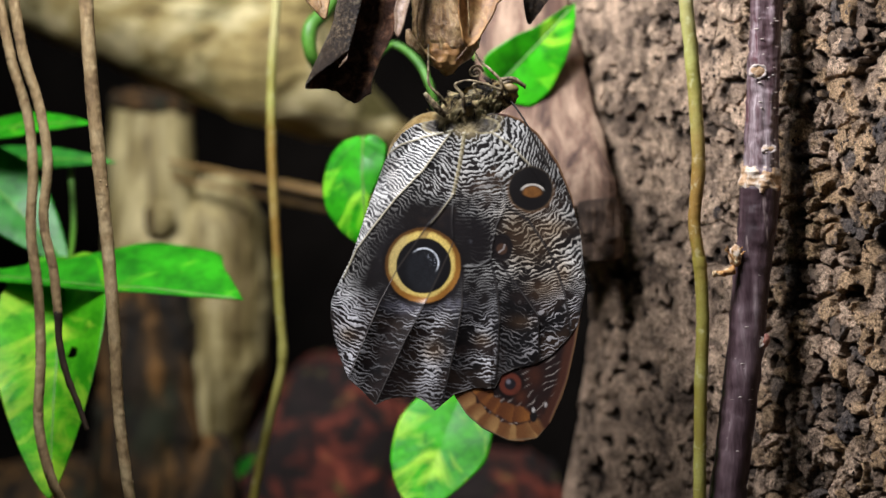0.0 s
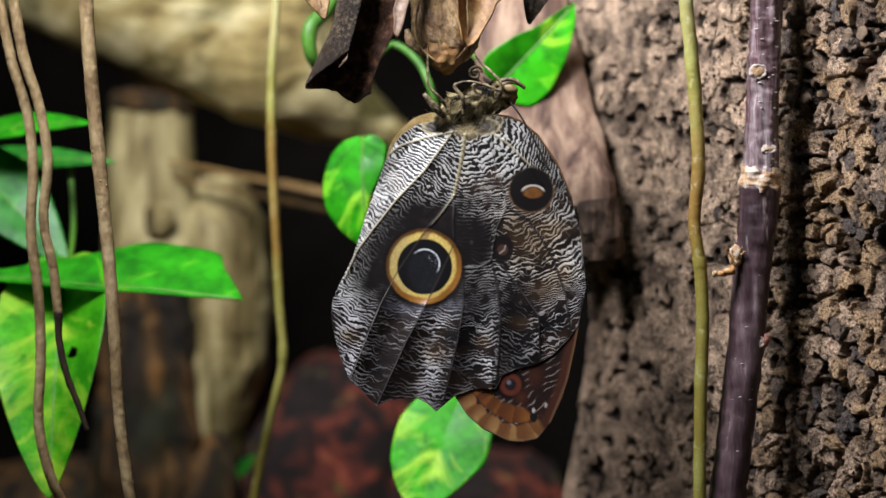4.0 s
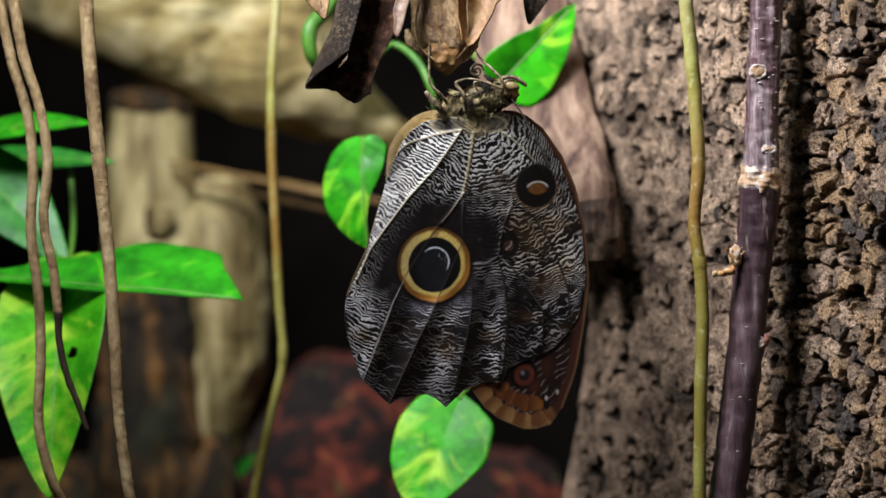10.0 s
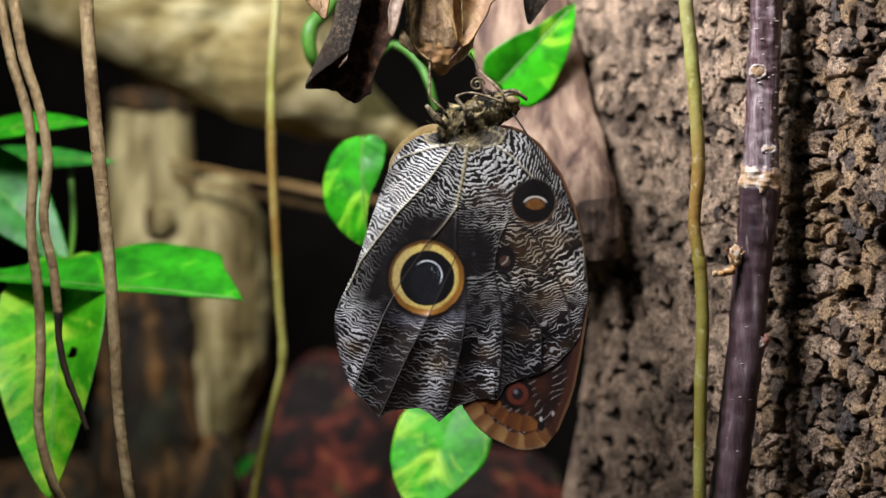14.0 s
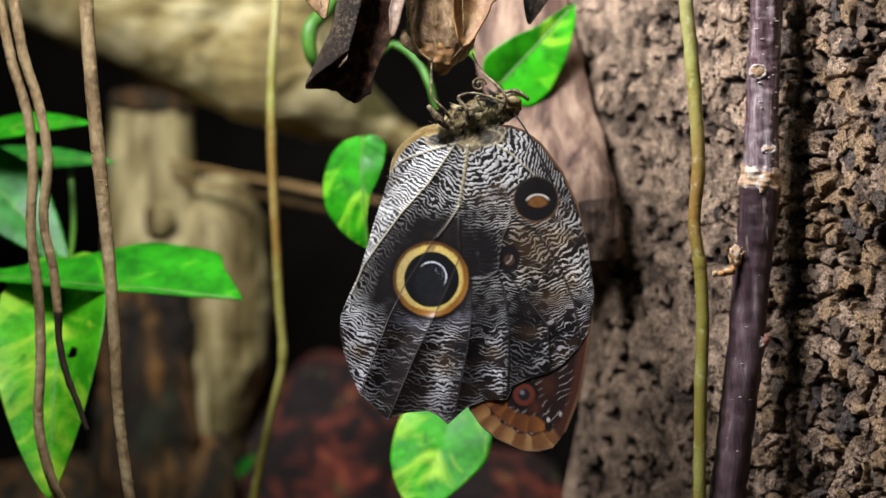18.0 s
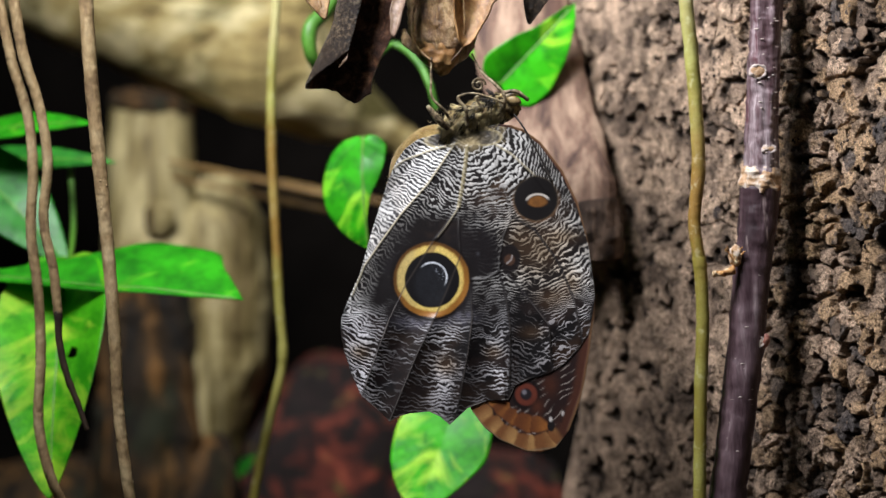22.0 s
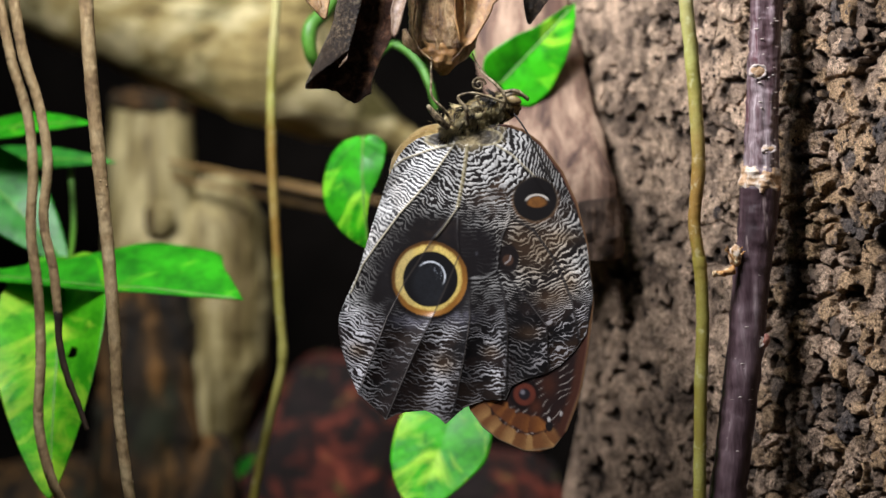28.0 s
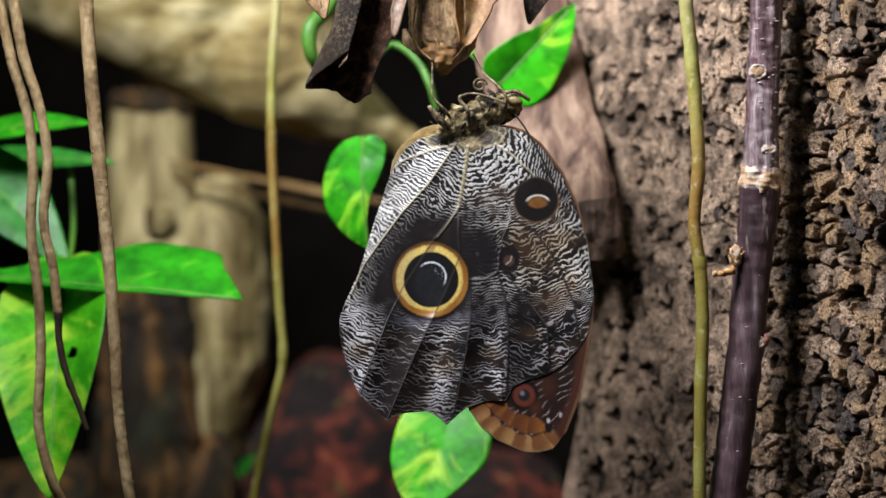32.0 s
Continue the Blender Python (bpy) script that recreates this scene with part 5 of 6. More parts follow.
    c = blend(c, (0.12, 0.080, 0.042), 0.6 * step(41, 38, e))
    c = blend(c, (0.008, 0.006, 0.006), step(41, 36, e))
    e2 = np.hypot((u - 122) / 1.45, v + 116)
    c = blend(c, (0.26, 0.105, 0.026), step(14.5, 8, e2 + 4 * step(-2, -14, v + 116)) * (0.85 + 0.3 * noise_of(0.12, 83)))
    arc = step(2.6, 0.9, np.abs(e2 - 13.8)) * step(1, 9, v + 116)
    c = blend(c, (0.74, 0.68, 0.60), 0.9 * arc)
    # the small eyespot
    e = np.hypot((u - 69) / 0.72, v + 214)
    c = blend(c, (0.012, 0.008, 0.008), step(28, 23, e))
    c = blend(c, (0.085, 0.042, 0.026), step(12, 7, np.hypot(u - 68, v + 216)))
    slash = near_line(u, v, [(63, -222), (71, -216), (73, -209)])[0]
    c = blend(c, (0.34, 0.29, 0.27), step(2.4, 0.8, slash))
    spots = np.maximum(step(76, 66, d1), np.maximum(step(44, 36, np.hypot(u - 119, v + 110)), step(26, 18, e)))
    # relief: scales, veins, troughs between the outer veins, the folded leading strip
    hang = np.abs(2 * t - 1) ** 1.6
    wide = np.interp(index, range(7), [2.0, 11.0, 11.0, 10.0, 8.0, 4.0, 2.0])
    depth = step(-235, -360, v)
    down = np.repeat(np.linspace(0, 1, shape[1])[None], shape[0], 0)
    relief = 1.0 * lift * (1 - 0.6 * spots) + 0.55 * white * (1 - halo) * (1 - spots)
    relief = (relief + wide * hang * depth * (1 - 0.7 * step(70, 55, d1))) * (1 - np.where(u > 50, 1.0, 0.6) * down ** 8)
    relief = relief - 0.34 * np.clip(strip_line - u, 0, 60) * step(-330, -230, v)
    relief = relief + 4.0 * glow(u, v, (20, -120), 60, 110) + 3.0 * glow(u, v, (110, -60), 30, 70)
    # pale fringe along the scalloped edge
    rim = np.zeros(shape)
    rim[:, -4:] = np.linspace(0.2, 0.7, 4)
    c = blend(c, (0.42, 0.38, 0.34), rim * step(-0.2, 0.3, noise_of(0.06, 91)))
    return np.clip(c, 0, 1), relief


def hindwing_grid():
    top = [(-235, -331), (-233, -305), (-220, -275), (-198, -230), (-170, -145), (-140, -62), (-124, -30), (-108, -10), (-84, 6), (-50, 13), (10, 19), (50, 23), (80, 17),
           (102, 9), (130, -16), (165, -67), (190, -125), (208, -195), (214, -255), (216, -275)]
    bot = [(-235, -337), (-230, -365), (-220, -403), (-203, -445), (-180, -466), (-155, -492), (-138, -483), (-120, -479), (-85, -477), (-66, -487), (-50, -502), (-42, -495), (-17, -474),
           (20, -462), (56, -463), (68, -439), (89, -429), (130, -419), (158, -402), (185, -375), (202, -350), (211, -315), (216, -283)]
    n, m = 430, 480
    a = np.linspace(0, 1, n)
    a = 0.75 * a + 0.25 * (0.5 - 0.5 * np.cos(np.pi * a))
    u0 = top[0][0] + (top[-1][0] - top[0][0]) * a
    vt, vb = profile(top, u0), profile(bot, u0)
    b = np.linspace(0, 1, m)
    u = np.repeat(u0[:, None], m, 1)
    v = vt[:, None] + (vb - vt)[:, None] * b[None]
    return u, v


def wing_sheet(u, v, relief, belly, thick, depth):
    y = depth - relief * UNIT - belly * UNIT * np.cos(np.clip((u + 10) / 240, -1.5, 1.5)) * np.cos(np.clip((v + 240) / 330, -1.5, 1.5))
    return sheet(np.stack([u * UNIT, y, v * UNIT], -1), -thick)


def forewing_pattern(u, v):
    shape = u.shape
    p = np.stack([u.ravel(), v.ravel(), 0 * u.ravel()], 1)
    noise_of = lambda s, seed, o=2: vnoise(p, s, seed, o).reshape(shape)
    c = np.ones(shape + (3,)) * np.array((0.024, 0.012, 0.011))
    c = blend(c, (0.066, 0.026, 0.018), step(-0.2, 0.6, noise_of(0.02, 3)))
    # fine white lines across the brown field
    q = u * 0.55 - v * 0.83
    line = np.sin(2 * np.pi * (q / 12 + 0.7 * noise_of(0.03, 7)))
    c = blend(c, (0.60, 0.52, 0.46), 0.65 * step(0.86, 0.98, line) * step(0.0, 0.3, noise_of(0.045, 9)))
    # two scalloped cream and orange bands along the outer edge
    edge, t = near_line(u, v, [(-15, -477), (6, -507), (33, -532), (79, -555), (130, -551), (155, -523)])
    rough = 3.0 * noise_of(0.09, 15, 3)
    for shift, inner, outer, dark, pale in ((0.35, 62, 32, (0.17, 0.055, 0.019), (0.44, 0.165, 0.040)), (0.0, 31, 2, (0.25, 0.100, 0.036), (0.60, 0.34, 0.125))):
        saw = (t * 6.0 + shift + 0.05 * noise_of(0.05, 19)) % 1.0
        cell = np.abs(saw - 0.5) * 2
        e1 = edge + 5 * cell ** 2 + rough
        block = step(inner, inner - 4, e1) * step(outer - 3, outer + 1, edge + rough)
        tint = step(0.25, 0.95, saw) * (0.7 + 0.5 * noise_of(0.05, 21))
        block = block * step(0.96, 0.91, t)
        c = blend(c, dark, block)
        c = blend(c, pale, np.clip(block * tint, 0, 1) * (0.35 + 0.65 * step(1.0, 0.80, cell)))
    c = blend(c, (0.36, 0.25, 0.14), 0.7 * step(2.5, 0.5, edge))
    # small red-ringed eyespot
    d = np.hypot(u - (83, -455)[0], v - (83, -455)[1])
    c = blend(c, (0.010, 0.006, 0.006), step(30, 24, d))
    c = blend(c, (0.17, 0.040, 0.024), step(22, 17, d) * step(7, 11, d))
    c = blend(c, (0.020, 0.016, 0.020), step(12, 8, d))
    c = blend(c, (0.24, 0.22, 0.25), step(6.0, 2.0, np.hypot(u - 80, v + 451)))
    c = blend(c, (0.105, 0.032, 0.016), 0.85 * glow(u, v, (102, -478), 11, 13) + 0.6 * glow(u, v, (126, -440), 14, 20))
    for px, r in (((124, -513), 8), ((146, -503), 7)):
        d = np.hypot((u - px[0]) / 0.7, v - px[1])
        c = blend(c, (0.015, 0.012, 0.012), step(r + 3, r, d))
        c = blend(c, (0.75, 0.70, 0.66), step(6, 3, np.hypot((u - px[0]) / 0.6, v - px[1] - r - 4)))
    # ochre leading edge
    d, t = near_line(u, v, [(80, 22), (130, -8), (168, -63), (192, -122), (207, -195), (212, -275), (200, -380), (183, -455), (155, -523)])
    c = blend(c, (0.085, 0.030, 0.018), step(24, 12, d))
    c = blend(c, (0.17, 0.088, 0.040), step(4.5, 2, d))
    return np.clip(c, 0, 1), 0.8 * step(6, 2, d)


def forewing_grid():
    top = [(-25, -375), (-20, -195), (-5, -35), (15, 13), (50, 25), (80, 22), (102, 13), (132, -11), (168, -63), (192, -122), (207, -195), (212, -270), (213, -295)]
    bot = [(-25, -435), (-15, -477), (6, -509), (33, -533), (79, -556), (105, -558), (130, -552), (155, -523), (175, -478), (186, -443), (198, -387), (209, -325), (213, -301)]
    n, m = 150, 260
    a = np.linspace(0, 1, n)
    u0 = top[0][0] + (top[-1][0] - top[0][0]) * (0.6 * a + 0.4 * (0.5 - 0.5 * np.cos(np.pi * a)))
    vt, vb = profile(top, u0), profile(bot, u0)
    return np.repeat(u0[:, None], m, 1), vt[:, None] + (vb - vt)[:, None] * np.linspace(0, 1, m)[None]


def hairs(rng, count, spots, length, splay=0.28, thick=0.00007):
    """A coat of short tapering hairs: spots are (place, out, spread)."""
    vs, fs = [], []
    for k in range(count):
        c, out, spread = spots[k % len(spots)]
        root = np.array(c) + rng.normal(0, spread, 3)
        d = np.array(out) + rng.normal(0, splay, 3)
        d /= np.linalg.norm(d)
        ln = length * rng.uniform(0.6, 1.3)
        s = np.cross(d, rng.normal(0, 1, 3))
        s = s / (np.linalg.norm(s) + 1e-9) * thick
        w = np.cross(d, s)
        b = len(vs) * 1
        vs += [root + s, root - 0.5 * s + 0.87 * w, root - 0.5 * s - 0.87 * w, root + d * ln + np.array((0, 0, -0.15 * ln))]
        fs += [(b, b + 1, b + 3), (b + 1, b + 2, b + 3), (b + 2, b, b + 3)]
    return np.array(vs), fs


def butterfly():
    """The owl butterfly hanging head up, wings shut over its back, its near side to the front."""
    o = WING_BASE
    root = thing("owl_butterfly", o, "large brown owl butterfly with yellow-ringed eyespots clinging to a dead leaf", "butterfly")
    wings = {}
    u, v = hindwing_grid()
    c, relief = hindwing_pattern(u, v)
    vv, ff = wing_sheet(u, v, relief, 4.0, 0.0001, 0.0)
    cc = np.concatenate([c.reshape(-1, 3), c.reshape(-1, 3) * 0.5 + 0.05])
    wings["near_hindwing"] = part("hindwing", mesh_of("hindwing", vv, ff, M_WING, True, cc), root, "grey and brown rippled hindwing with a great yellow-ringed eyespot")
    u2, v2 = forewing_grid()
    c2, relief2 = forewing_pattern(u2, v2)
    vv, ff = wing_sheet(u2, v2, relief2, 4.0, 0.0001, 0.00024)
    cc = np.concatenate([c2.reshape(-1, 3), c2.reshape(-1, 3) * 0.5 + 0.05])
    wings["near_forewing"] = part("forewing", mesh_of("forewing", vv, ff, M_WING, True, cc), root, "brown forewing with cream and orange scalloped edge")
    # the far pair lies behind, its dull brown upper side turned away
    uf, vf = u[::3, ::3], v[::3, ::3]
    far = np.ones(uf.shape + (3,)) * np.array((0.16, 0.10, 0.05))
    vv, ff = wing_sheet(uf * 0.955, vf * 0.97, 0 * uf, -4.0, 0.0002, 0.0042)
    cc = np.concatenate([far.reshape(-1, 3)] * 2)
    wings["far_hindwing"] = part("hindwing", mesh_of("hindwing", vv, ff, M_WING, True, cc), root, "dull brown hindwing folded behind")
    uf, vf = u2[::3, ::3], v2[::3, ::3]
    vv, ff = wing_sheet(uf * 0.99, vf * 0.985, 0 * uf, -4.0, 0.0002, 0.0034)
    cc = np.concatenate([np.ones(uf.shape + (3,)).reshape(-1, 3) * np.array((0.14, 0.08, 0.045))] * 2)
    wings["far_forewing"] = part("forewing", mesh_of("forewing", vv, ff, M_WING, True, cc), root, "dull brown forewing folded behind")
    # body
    vv, ff = tube([(0.0191, 0.5810, 0.2130), (0.0148, 0.5810, 0.2124), (0.0098, 0.5810, 0.2105), (0.0038, 0.5810, 0.2083), (-0.0003, 0.5810, 0.2051)], [0.0030, 0.0046, 0.0056, 0.0050, 0.0034], 60, 36, 0.0009, 600.0, 0.8, 2, o)
    part("thorax", mesh_of("thorax", vv, ff, M_CORE), root, "furry ochre and black thorax")
    rng = np.random.default_rng(8)
    for k in range(90):
        t, side = rng.uniform(0, 1), rng.uniform(-1.5, 1)
        q = np.array((0.0172, 0.5757, 0.2138)) * (1 - t) + np.array((-0.0006, 0.5757, 0.2066)) * t
        q = q + np.array((side * 0.0012, 0.0016 * abs(side) - 0.0018 * math.sin(3.1 * t) - 0.0003, side * 0.0044)) - np.array(o)
        d = np.array((rng.normal(-0.55, 0.30), rng.uniform(-0.22, 0.05), rng.normal(-0.35, 0.35) + 0.25 * side))
        vv, ff = hairs(rng, 46, [(q, d / np.linalg.norm(d), 0.00030)], rng.uniform(0.0018, 0.0034), 0.13, 0.00014)
        part("tuft", mesh_of("tuft", vv, ff, (M_HAIR, M_DARK_TUFT, M_HAIR, M_HAIR, M_FUR)[k % 5]), root)
    vv, ff = tube([(0.0033, 0.5830, 0.2040), (-0.0041, 0.5840, 0.2028), (-0.0087, 0.5850, 0.1984), (-0.0118, 0.5860, 0.1873), (-0.0133, 0.5860, 0.1733)], [0.0042, 0.0054, 0.0058, 0.0046, 0.0015], 50, 24, 0.0003, 500.0, 0.8, 3, o)
    part("abdomen", mesh_of("abdomen", vv, ff, M_OCHRE), root, "soft ochre abdomen")
    head = part("head", mesh_of("head", *tube([(0.0156, 0.5770, 0.2121), (0.0178, 0.5770, 0.2133), (0.0200, 0.5770, 0.2143)], [0.0030, 0.0034, 0.0022], 20, 20, 0.0005, 700.0, 0.9, 5, o), M_CORE), root)
    vv, ff = ico(3)
    vv = vv * np.array((0.0021, 0.0014, 0.0014)) @ np.array(Matrix.Rotation(-0.35, 3, "Y"))
    part("eye", mesh_of("eye", vv + (np.array((0.0188, 0.5735, 0.2143)) - np.array(o)), ff, M_EYE), head, "oval tan compound eye")
    for a, b, c3 in (((0.0155, 0.5730, 0.2165), (0.0189, 0.5725, 0.2169), (0.0228, 0.5730, 0.2147)), ((0.0165, 0.5750, 0.2157), (0.0199, 0.5745, 0.2163), (0.0228, 0.5750, 0.2144))):
        vv, ff = tube([a, b, c3], [0.0006, 0.0006, 0.0003], 20, 10, 0.0002, 900.0, 1, 1, o)
        part("palp", mesh_of("palp", vv, ff, M_LEG), head)
    coil = [((0.0090, 0.5750, 0.2188)[0] + 0.0020 * (1 - k / 16.0) * math.cos(k * 0.8), 0.575, (0.0090, 0.5750, 0.2188)[2] + 0.0020 * (1 - k / 16.0) * math.sin(k * 0.8)) for k in range(15)]
    vv, ff = tube(coil, [0.00035] * 15, 90, 8, origin=o)
    part("proboscis", mesh_of("proboscis", vv, ff, M_LEG), head, "coiled thin proboscis")
    vv, ff = tube([(0.0188, 0.5740, 0.2106), (0.0208, 0.5730, 0.2078), (0.0234, 0.5720, 0.2035), (0.0262, 0.5710, 0.1980), (0.0291, 0.5700, 0.1918)], [0.00028, 0.00026, 0.00026, 0.00028, 0.00036], 50, 8, origin=o)
    part("antenna", mesh_of("antenna", vv, ff, M_BLACK), head, "thin black antenna laid along the wing edge")
    # legs up to the dead leaf
    for pts, radii in (([(0.0006, 0.5735, 0.2068), (-0.0018, 0.5715, 0.2088), (-0.0040, 0.5710, 0.2114), (-0.0050, 0.5710, 0.2128)], (0.0012, 0.0014, 0.0011, 0.0007)),
                       ([(0.0012, 0.5735, 0.2092), (-0.0010, 0.5715, 0.2121), (-0.0032, 0.5710, 0.2142), (-0.0037, 0.5710, 0.2150), (-0.0040, 0.5712, 0.2200), (-0.0040, 0.5720, 0.2262)], (0.0006, 0.0006, 0.0005, 0.0005, 0.0005, 0.0003)),
                       ([(0.0059, 0.5730, 0.2074), (0.0053, 0.5710, 0.2120), (0.0034, 0.5710, 0.2151), (0.0059, 0.5710, 0.2161), (0.0115, 0.5710, 0.2152), (0.0161, 0.5720, 0.2136)], (0.0007, 0.0007, 0.0006, 0.0004, 0.0005, 0.0004)),
                       ([(0.0162, 0.5730, 0.2124), (0.0161, 0.5720, 0.2154), (0.0130, 0.5720, 0.2192), (0.0103, 0.5730, 0.2217), (0.0084, 0.5750, 0.2250), (0.0072, 0.5770, 0.2277)], (0.0006, 0.0006, 0.00055, 0.00045, 0.0003, 0.0003)),
                       ([(0.0103, 0.5740, 0.2119), (0.0084, 0.5730, 0.2152), (0.0149, 0.5730, 0.2141), (0.0168, 0.5730, 0.2130)], (0.0005, 0.00045, 0.0004, 0.0004))):
        vv, ff = tube(pts, [0.72 * q for q in radii], 60, 10, 0.00006, 900.0, 1, 4, o)
        part("leg", mesh_of("leg", vv, ff, M_LEG), root)
    rng = np.random.default_rng(12)
    spots = []
    for k in range(60):
        t = k / 59.0
        a = np.array((0.0162, 0.5755, 0.2123)) * (1 - t) + np.array((0.0025, 0.5755, 0.2068)) * t - np.array(o)
        spots.append((a + rng.normal(0, 0.0018, 3) * (1, 0.3, 1), (-0.55, -0.28, -0.8), 0.0008))
    vv, ff = hairs(rng, 800, spots, 0.0012)
    part("fur", mesh_of("fur", vv, ff, M_HAIR), root, "cream coat of hair")
    spots = []
    for k in range(50):
        t = k / 49.0
        a = spline([(0.0010, 0.5800, 0.2068), (-0.0050, 0.5805, 0.2066), (-0.0108, 0.5810, 0.2024), (-0.0140, 0.5820, 0.1958), (-0.0152, 0.5830, 0.1880)], 50)[k] - np.array(o)
        spots.append((a, (-0.5 - 0.4 * t, -0.5, 0.75 - 1.2 * t), 0.0007))
    vv, ff = hairs(rng, 900, spots, 0.0011)
    part("fur", mesh_of("fur", vv, ff, M_OCHRE), root, "short ochre fuzz on the abdomen")
    return root, wings


wood()
rocks()
hanging()
leaves()
dead_leaves()
HUSK = husk_leaf()
BUTTERFLY, WINGS = butterfly()
cork_wall()


# ---- what moves ----
# seconds, shift in x and z, wing tilt, swing, turn and further swing of the forewings in degrees
BODY = [(0.0, -0.00000, -0.00000, 0.00, -0.00, 0.00, 0.0), (0.5, 0.00028, 0.00007, 2.48, 1.08, 2.67, -0.9), (1.0, -0.00004, 0.00092, 4.29, -1.02, 12.91, -1.7), (1.5, 0.00003, 0.00091, 4.28, -0.72, 13.66, -1.6),
        (2.0, -0.00021, 0.00073, 3.09, -0.12, 15.38, -2.0), (2.5, -0.00028, 0.00030, 3.89, 0.06, 15.78, -2.2), (3.0, -0.00032, -0.00079, 0.16, -0.51, -1.10, 0.5), (3.5, -0.00017, -0.00062, 0.30, -0.23, -0.80, 0.5),
        (5.5, -0.00014, 0.00062, 3.15, -0.47, 17.46, -1.9), (6.0, -0.00019, 0.00047, 4.40, -1.09, 17.02, -1.7), (6.5, -0.00033, 0.00054, 3.49, -0.84, 17.04, -1.8), (7.0, 0.00006, 0.00015, 6.55, -1.38, 14.32, -1.6),
        (7.5, 0.00009, -0.00069, -0.12, -0.55, -0.32, 0.4), (8.0, 0.00031, -0.00069, -0.14, -0.23, -1.02, 0.2), (8.5, 0.00022, -0.00065, -0.14, -0.30, -0.71, 0.0), (9.0, 0.00063, -0.00059, 0.08, 0.38, -0.43, -0.9),
        (9.5, 0.00081, -0.00035, 5.30, 1.44, 4.96, -1.3), (10.0, 0.00022, 0.00042, 6.33, -1.80, 16.75, -2.1), (10.5, 0.00005, 0.00026, 5.91, -1.60, 16.62, -2.0), (11.0, 0.00013, 0.00029, 4.35, -0.82, 17.46, -2.2),
        (11.5, 0.00005, -0.00616, 6.21, 1.20, 2.23, 0.1), (12.0, 0.00039, -0.00727, 0.66, 1.11, -0.40, -0.7), (12.5, 0.00054, -0.00697, 0.61, 1.15, -0.10, -0.6), (13.0, 0.00043, -0.00366, 0.04, -1.01, 0.47, -0.7),
        (13.5, 0.00065, -0.00340, -0.04, -0.86, 0.48, -0.7), (14.0, 0.00041, -0.00340, 2.64, -0.25, 3.26, -1.0), (14.5, -0.00039, -0.00288, 10.04, -4.82, 19.55, -1.9), (16.5, 0.00026, -0.00345, 7.47, -3.33, 17.10, -1.5),
        (17.0, 0.00073, -0.00367, -1.23, -2.50, 0.00, 0.0), (17.5, 0.00090, -0.00357, -1.23, -2.11, 0.11, -0.2), (18.0, 0.00088, -0.00345, -0.96, -1.92, 0.08, -0.4), (18.5, 0.00083, -0.00346, -0.49, -1.83, 0.11, -0.4),
        (19.0, 0.00097, -0.00329, 0.21, -1.38, -0.08, -0.6), (19.5, 0.00009, -0.00254, 9.25, -4.13, 21.13, -2.2), (20.0, 0.00028, -0.00247, 8.02, -3.31, 19.70, -2.2), (20.5, 0.00046, -0.00245, 7.82, -3.11, 18.80, -2.2),
        (21.0, 0.00043, -0.00242, 7.83, -3.15, 17.41, -2.2), (21.5, 0.00056, -0.00358, 1.10, -2.35, 1.72, 0.3), (22.0, 0.00076, -0.00352, -1.27, -2.45, -0.53, -0.5), (22.5, 0.00070, -0.00354, -0.98, -2.17, 0.05, -0.7),
        (23.0, 0.00082, -0.00346, -0.50, -1.85, 0.07, -0.8), (23.5, 0.00069, -0.00345, 0.34, -1.78, 0.77, -0.6), (24.0, 0.00028, -0.00261, 8.06, -2.98, 18.61, -2.2), (24.5, 0.00028, -0.00251, 7.16, -2.86, 18.96, -2.2),
        (25.0, 0.00041, -0.00253, 7.67, -2.93, 18.34, -2.2), (25.5, 0.00059, -0.00243, 8.94, -3.21, 19.14, -2.2), (27.5, 0.00097, -0.00348, -1.31, -1.88, -0.52, -1.0), (28.0, 0.00080, -0.00341, -1.07, -1.66, -0.51, -0.9),
        (28.5, 0.00108, -0.00332, -0.97, -1.29, -0.67, -1.0), (29.0, 0.00102, -0.00315, 1.66, -0.34, 2.08, -1.2), (29.5, 0.00059, -0.00241, 8.50, -3.04, 18.00, -2.2), (30.0, 0.00057, -0.00233, 8.50, -3.07, 18.00, -2.2),
        (30.5, 0.00059, -0.00233, 8.50, -3.11, 18.00, -2.2), (31.0, 0.00069, -0.00237, 8.50, -2.94, 18.00, -2.2), (31.5, 0.00011, -0.00336, 6.45, -2.64, 17.12, -0.7), (32.0, 0.00110, -0.00358, -1.64, -1.65, -0.89, -0.6)]
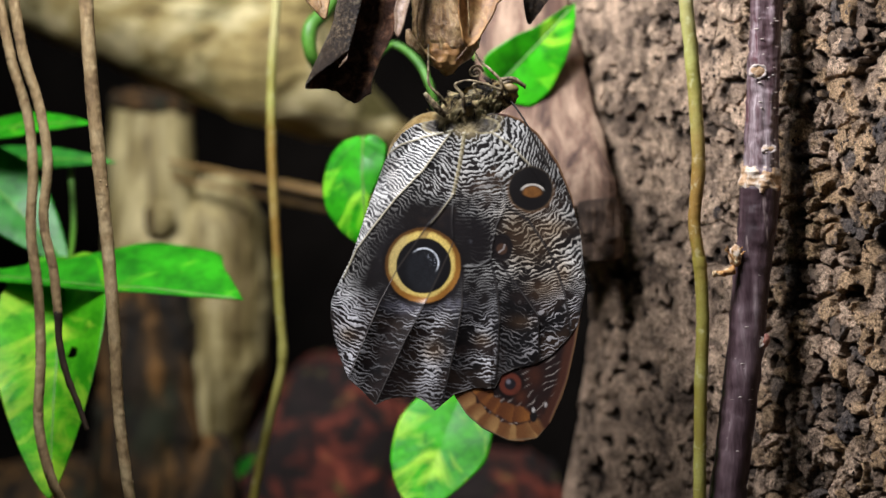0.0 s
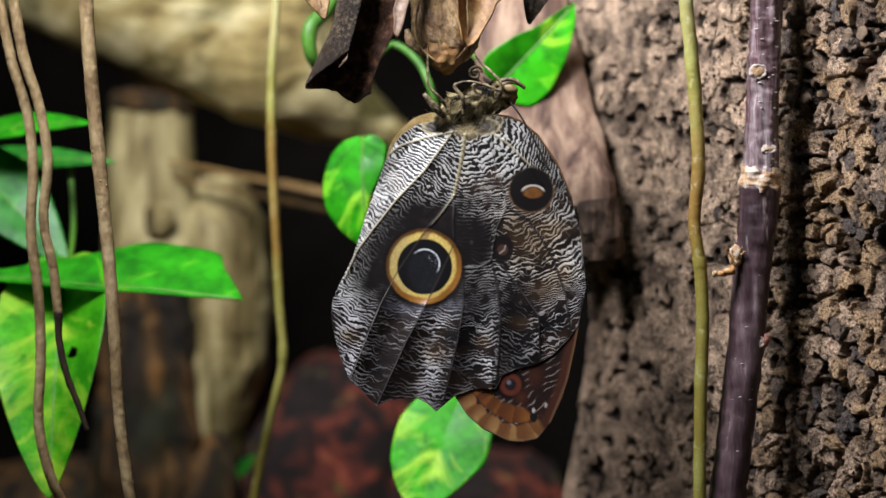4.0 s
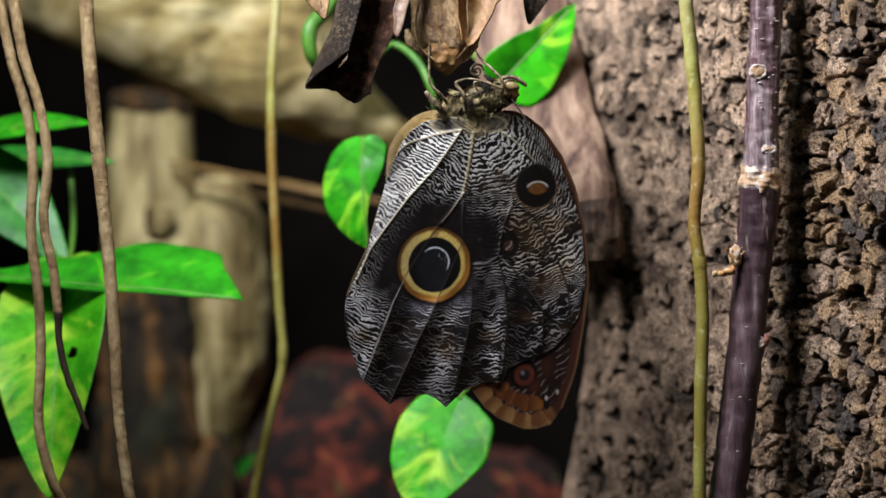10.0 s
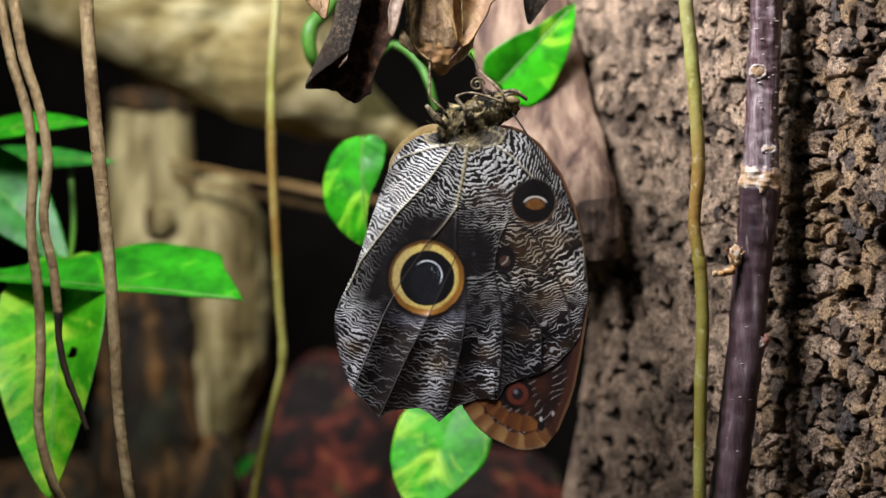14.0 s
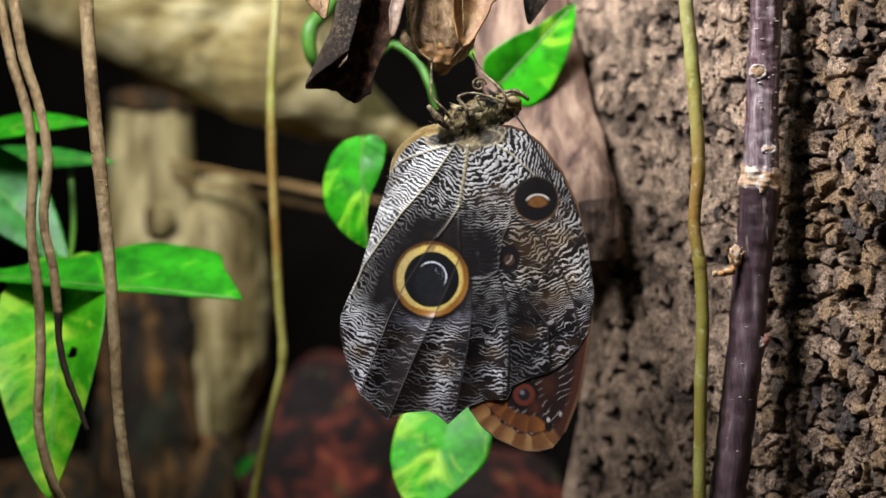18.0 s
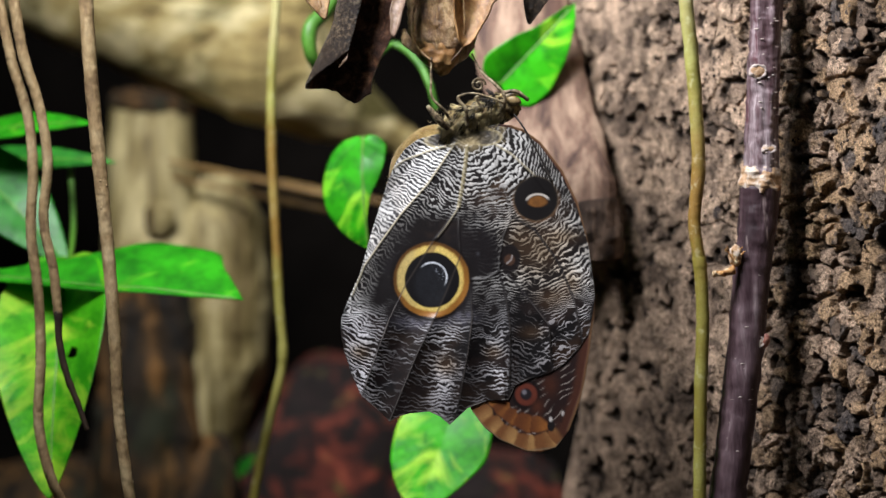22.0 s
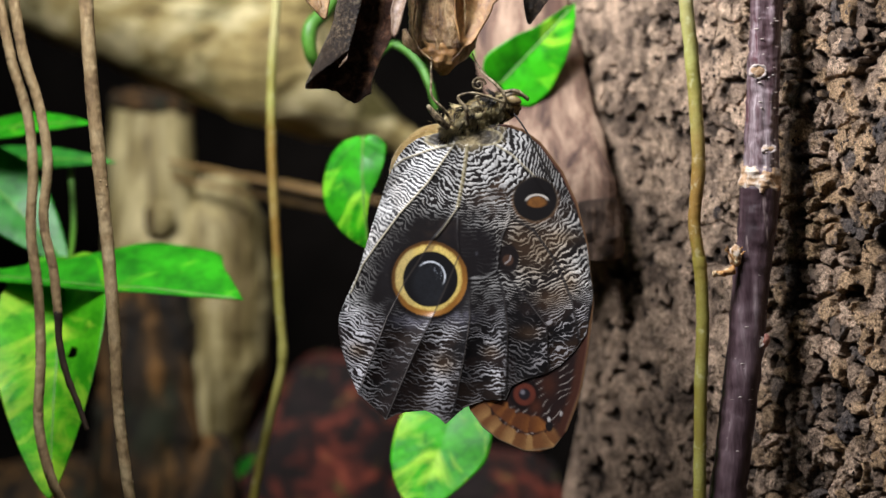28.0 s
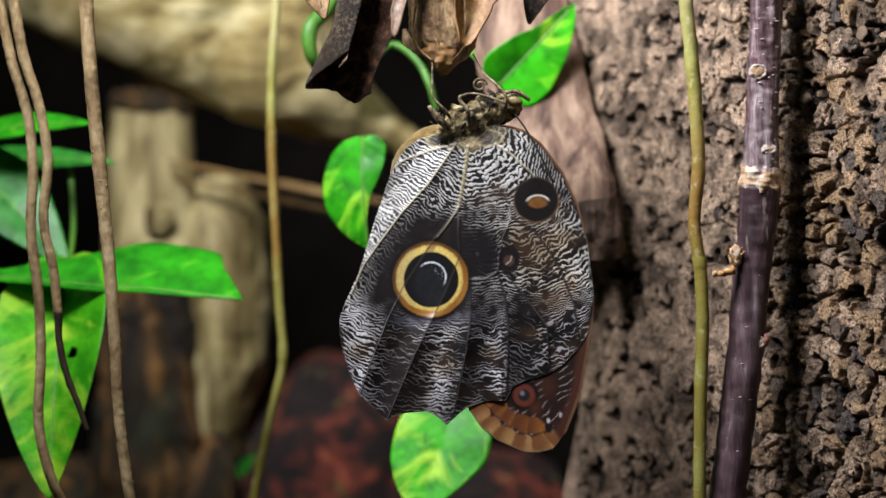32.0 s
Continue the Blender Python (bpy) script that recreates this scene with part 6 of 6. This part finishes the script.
# seconds, shift in x, turn
SWAY = [(0.0, 0.00000, 0.0), (0.5, 0.00000, 0.0), (1.0, 0.00000, 0.0), (1.5, 0.00000, 0.0),
        (2.0, -0.00025, 0.0), (2.5, -0.00025, 0.0), (3.0, -0.00025, 0.0), (3.5, -0.00025, 0.0),
        (5.5, -0.00025, 0.0), (6.0, -0.00025, 0.0), (6.5, -0.00025, 0.0), (7.0, -0.00025, 0.0),
        (7.5, -0.00025, 0.0), (8.0, 0.00000, 0.0), (8.5, 0.00000, 0.0), (9.0, 0.00000, 0.0),
        (9.5, 0.00000, 0.0), (10.0, -0.00025, 0.0), (10.5, -0.00025, 0.0), (11.0, -0.00025, 0.0),
        (11.5, -0.00216, 0.0), (12.0, -0.00121, 0.0), (12.5, -0.00097, 0.0), (13.0, -0.00193, 0.0),
        (13.5, -0.00168, 0.0), (14.0, -0.00168, 0.0), (14.5, -0.00168, 0.0), (16.5, -0.00168, 0.0),
        (17.0, -0.00168, 0.0), (17.5, -0.00144, 0.0), (18.0, -0.00144, 0.0), (18.5, -0.00144, 0.0),
        (19.0, -0.00144, 0.0), (19.5, -0.00121, 0.0), (20.0, -0.00121, 0.0), (20.5, -0.00121, 0.0),
        (21.0, -0.00121, 0.0), (21.5, -0.00144, 0.0), (22.0, -0.00121, 0.0), (22.5, -0.00121, 0.0),
        (23.0, -0.00121, 0.0), (23.5, -0.00121, 0.0), (24.0, -0.00121, 0.0), (24.5, -0.00121, 0.0),
        (25.0, -0.00121, 0.0), (25.5, -0.00072, 0.0), (27.5, -0.00097, 0.0), (28.0, -0.00097, 0.0),
        (28.5, -0.00097, 0.0), (29.0, -0.00097, 0.0), (29.5, -0.00097, 0.0), (30.0, -0.00097, 0.0),
        (30.5, -0.00097, 0.0), (31.0, -0.00097, 0.0), (31.5, -0.00097, 0.0), (32.0, -0.00097, 0.0)]


def motions():
    home = Vector(WING_BASE)
    tilt = Vector((1.0, 0.0, 0.0))
    walk(BUTTERFLY, [(t, Matrix.Translation(home + Vector((dx, 0, dz)))) for t, dx, dz, a, swing, yaw, more in BODY])
    for name, wing in WINGS.items():
        k = 1.0 if "forewing" in name else 0.0
        walk(wing, [(t, Matrix.Translation((0.00013 * yaw, 0, 0)) @ Matrix.Rotation(radians(swing), 4, "Y") @ Matrix.Rotation(radians(yaw), 4, "Z")
                     @ Matrix.Rotation(radians(a), 4, tilt) @ Matrix.Rotation(radians(k * more), 4, "Y")) for t, dx, dz, a, swing, yaw, more in BODY])
    hang = Vector(HUSK.matrix_basis.translation)
    walk(HUSK, [(t, Matrix.Translation(hang + Vector((dx, 0, 0))) @ Matrix.Rotation(radians(turn), 4, "Y")) for t, dx, turn in SWAY])


motions()
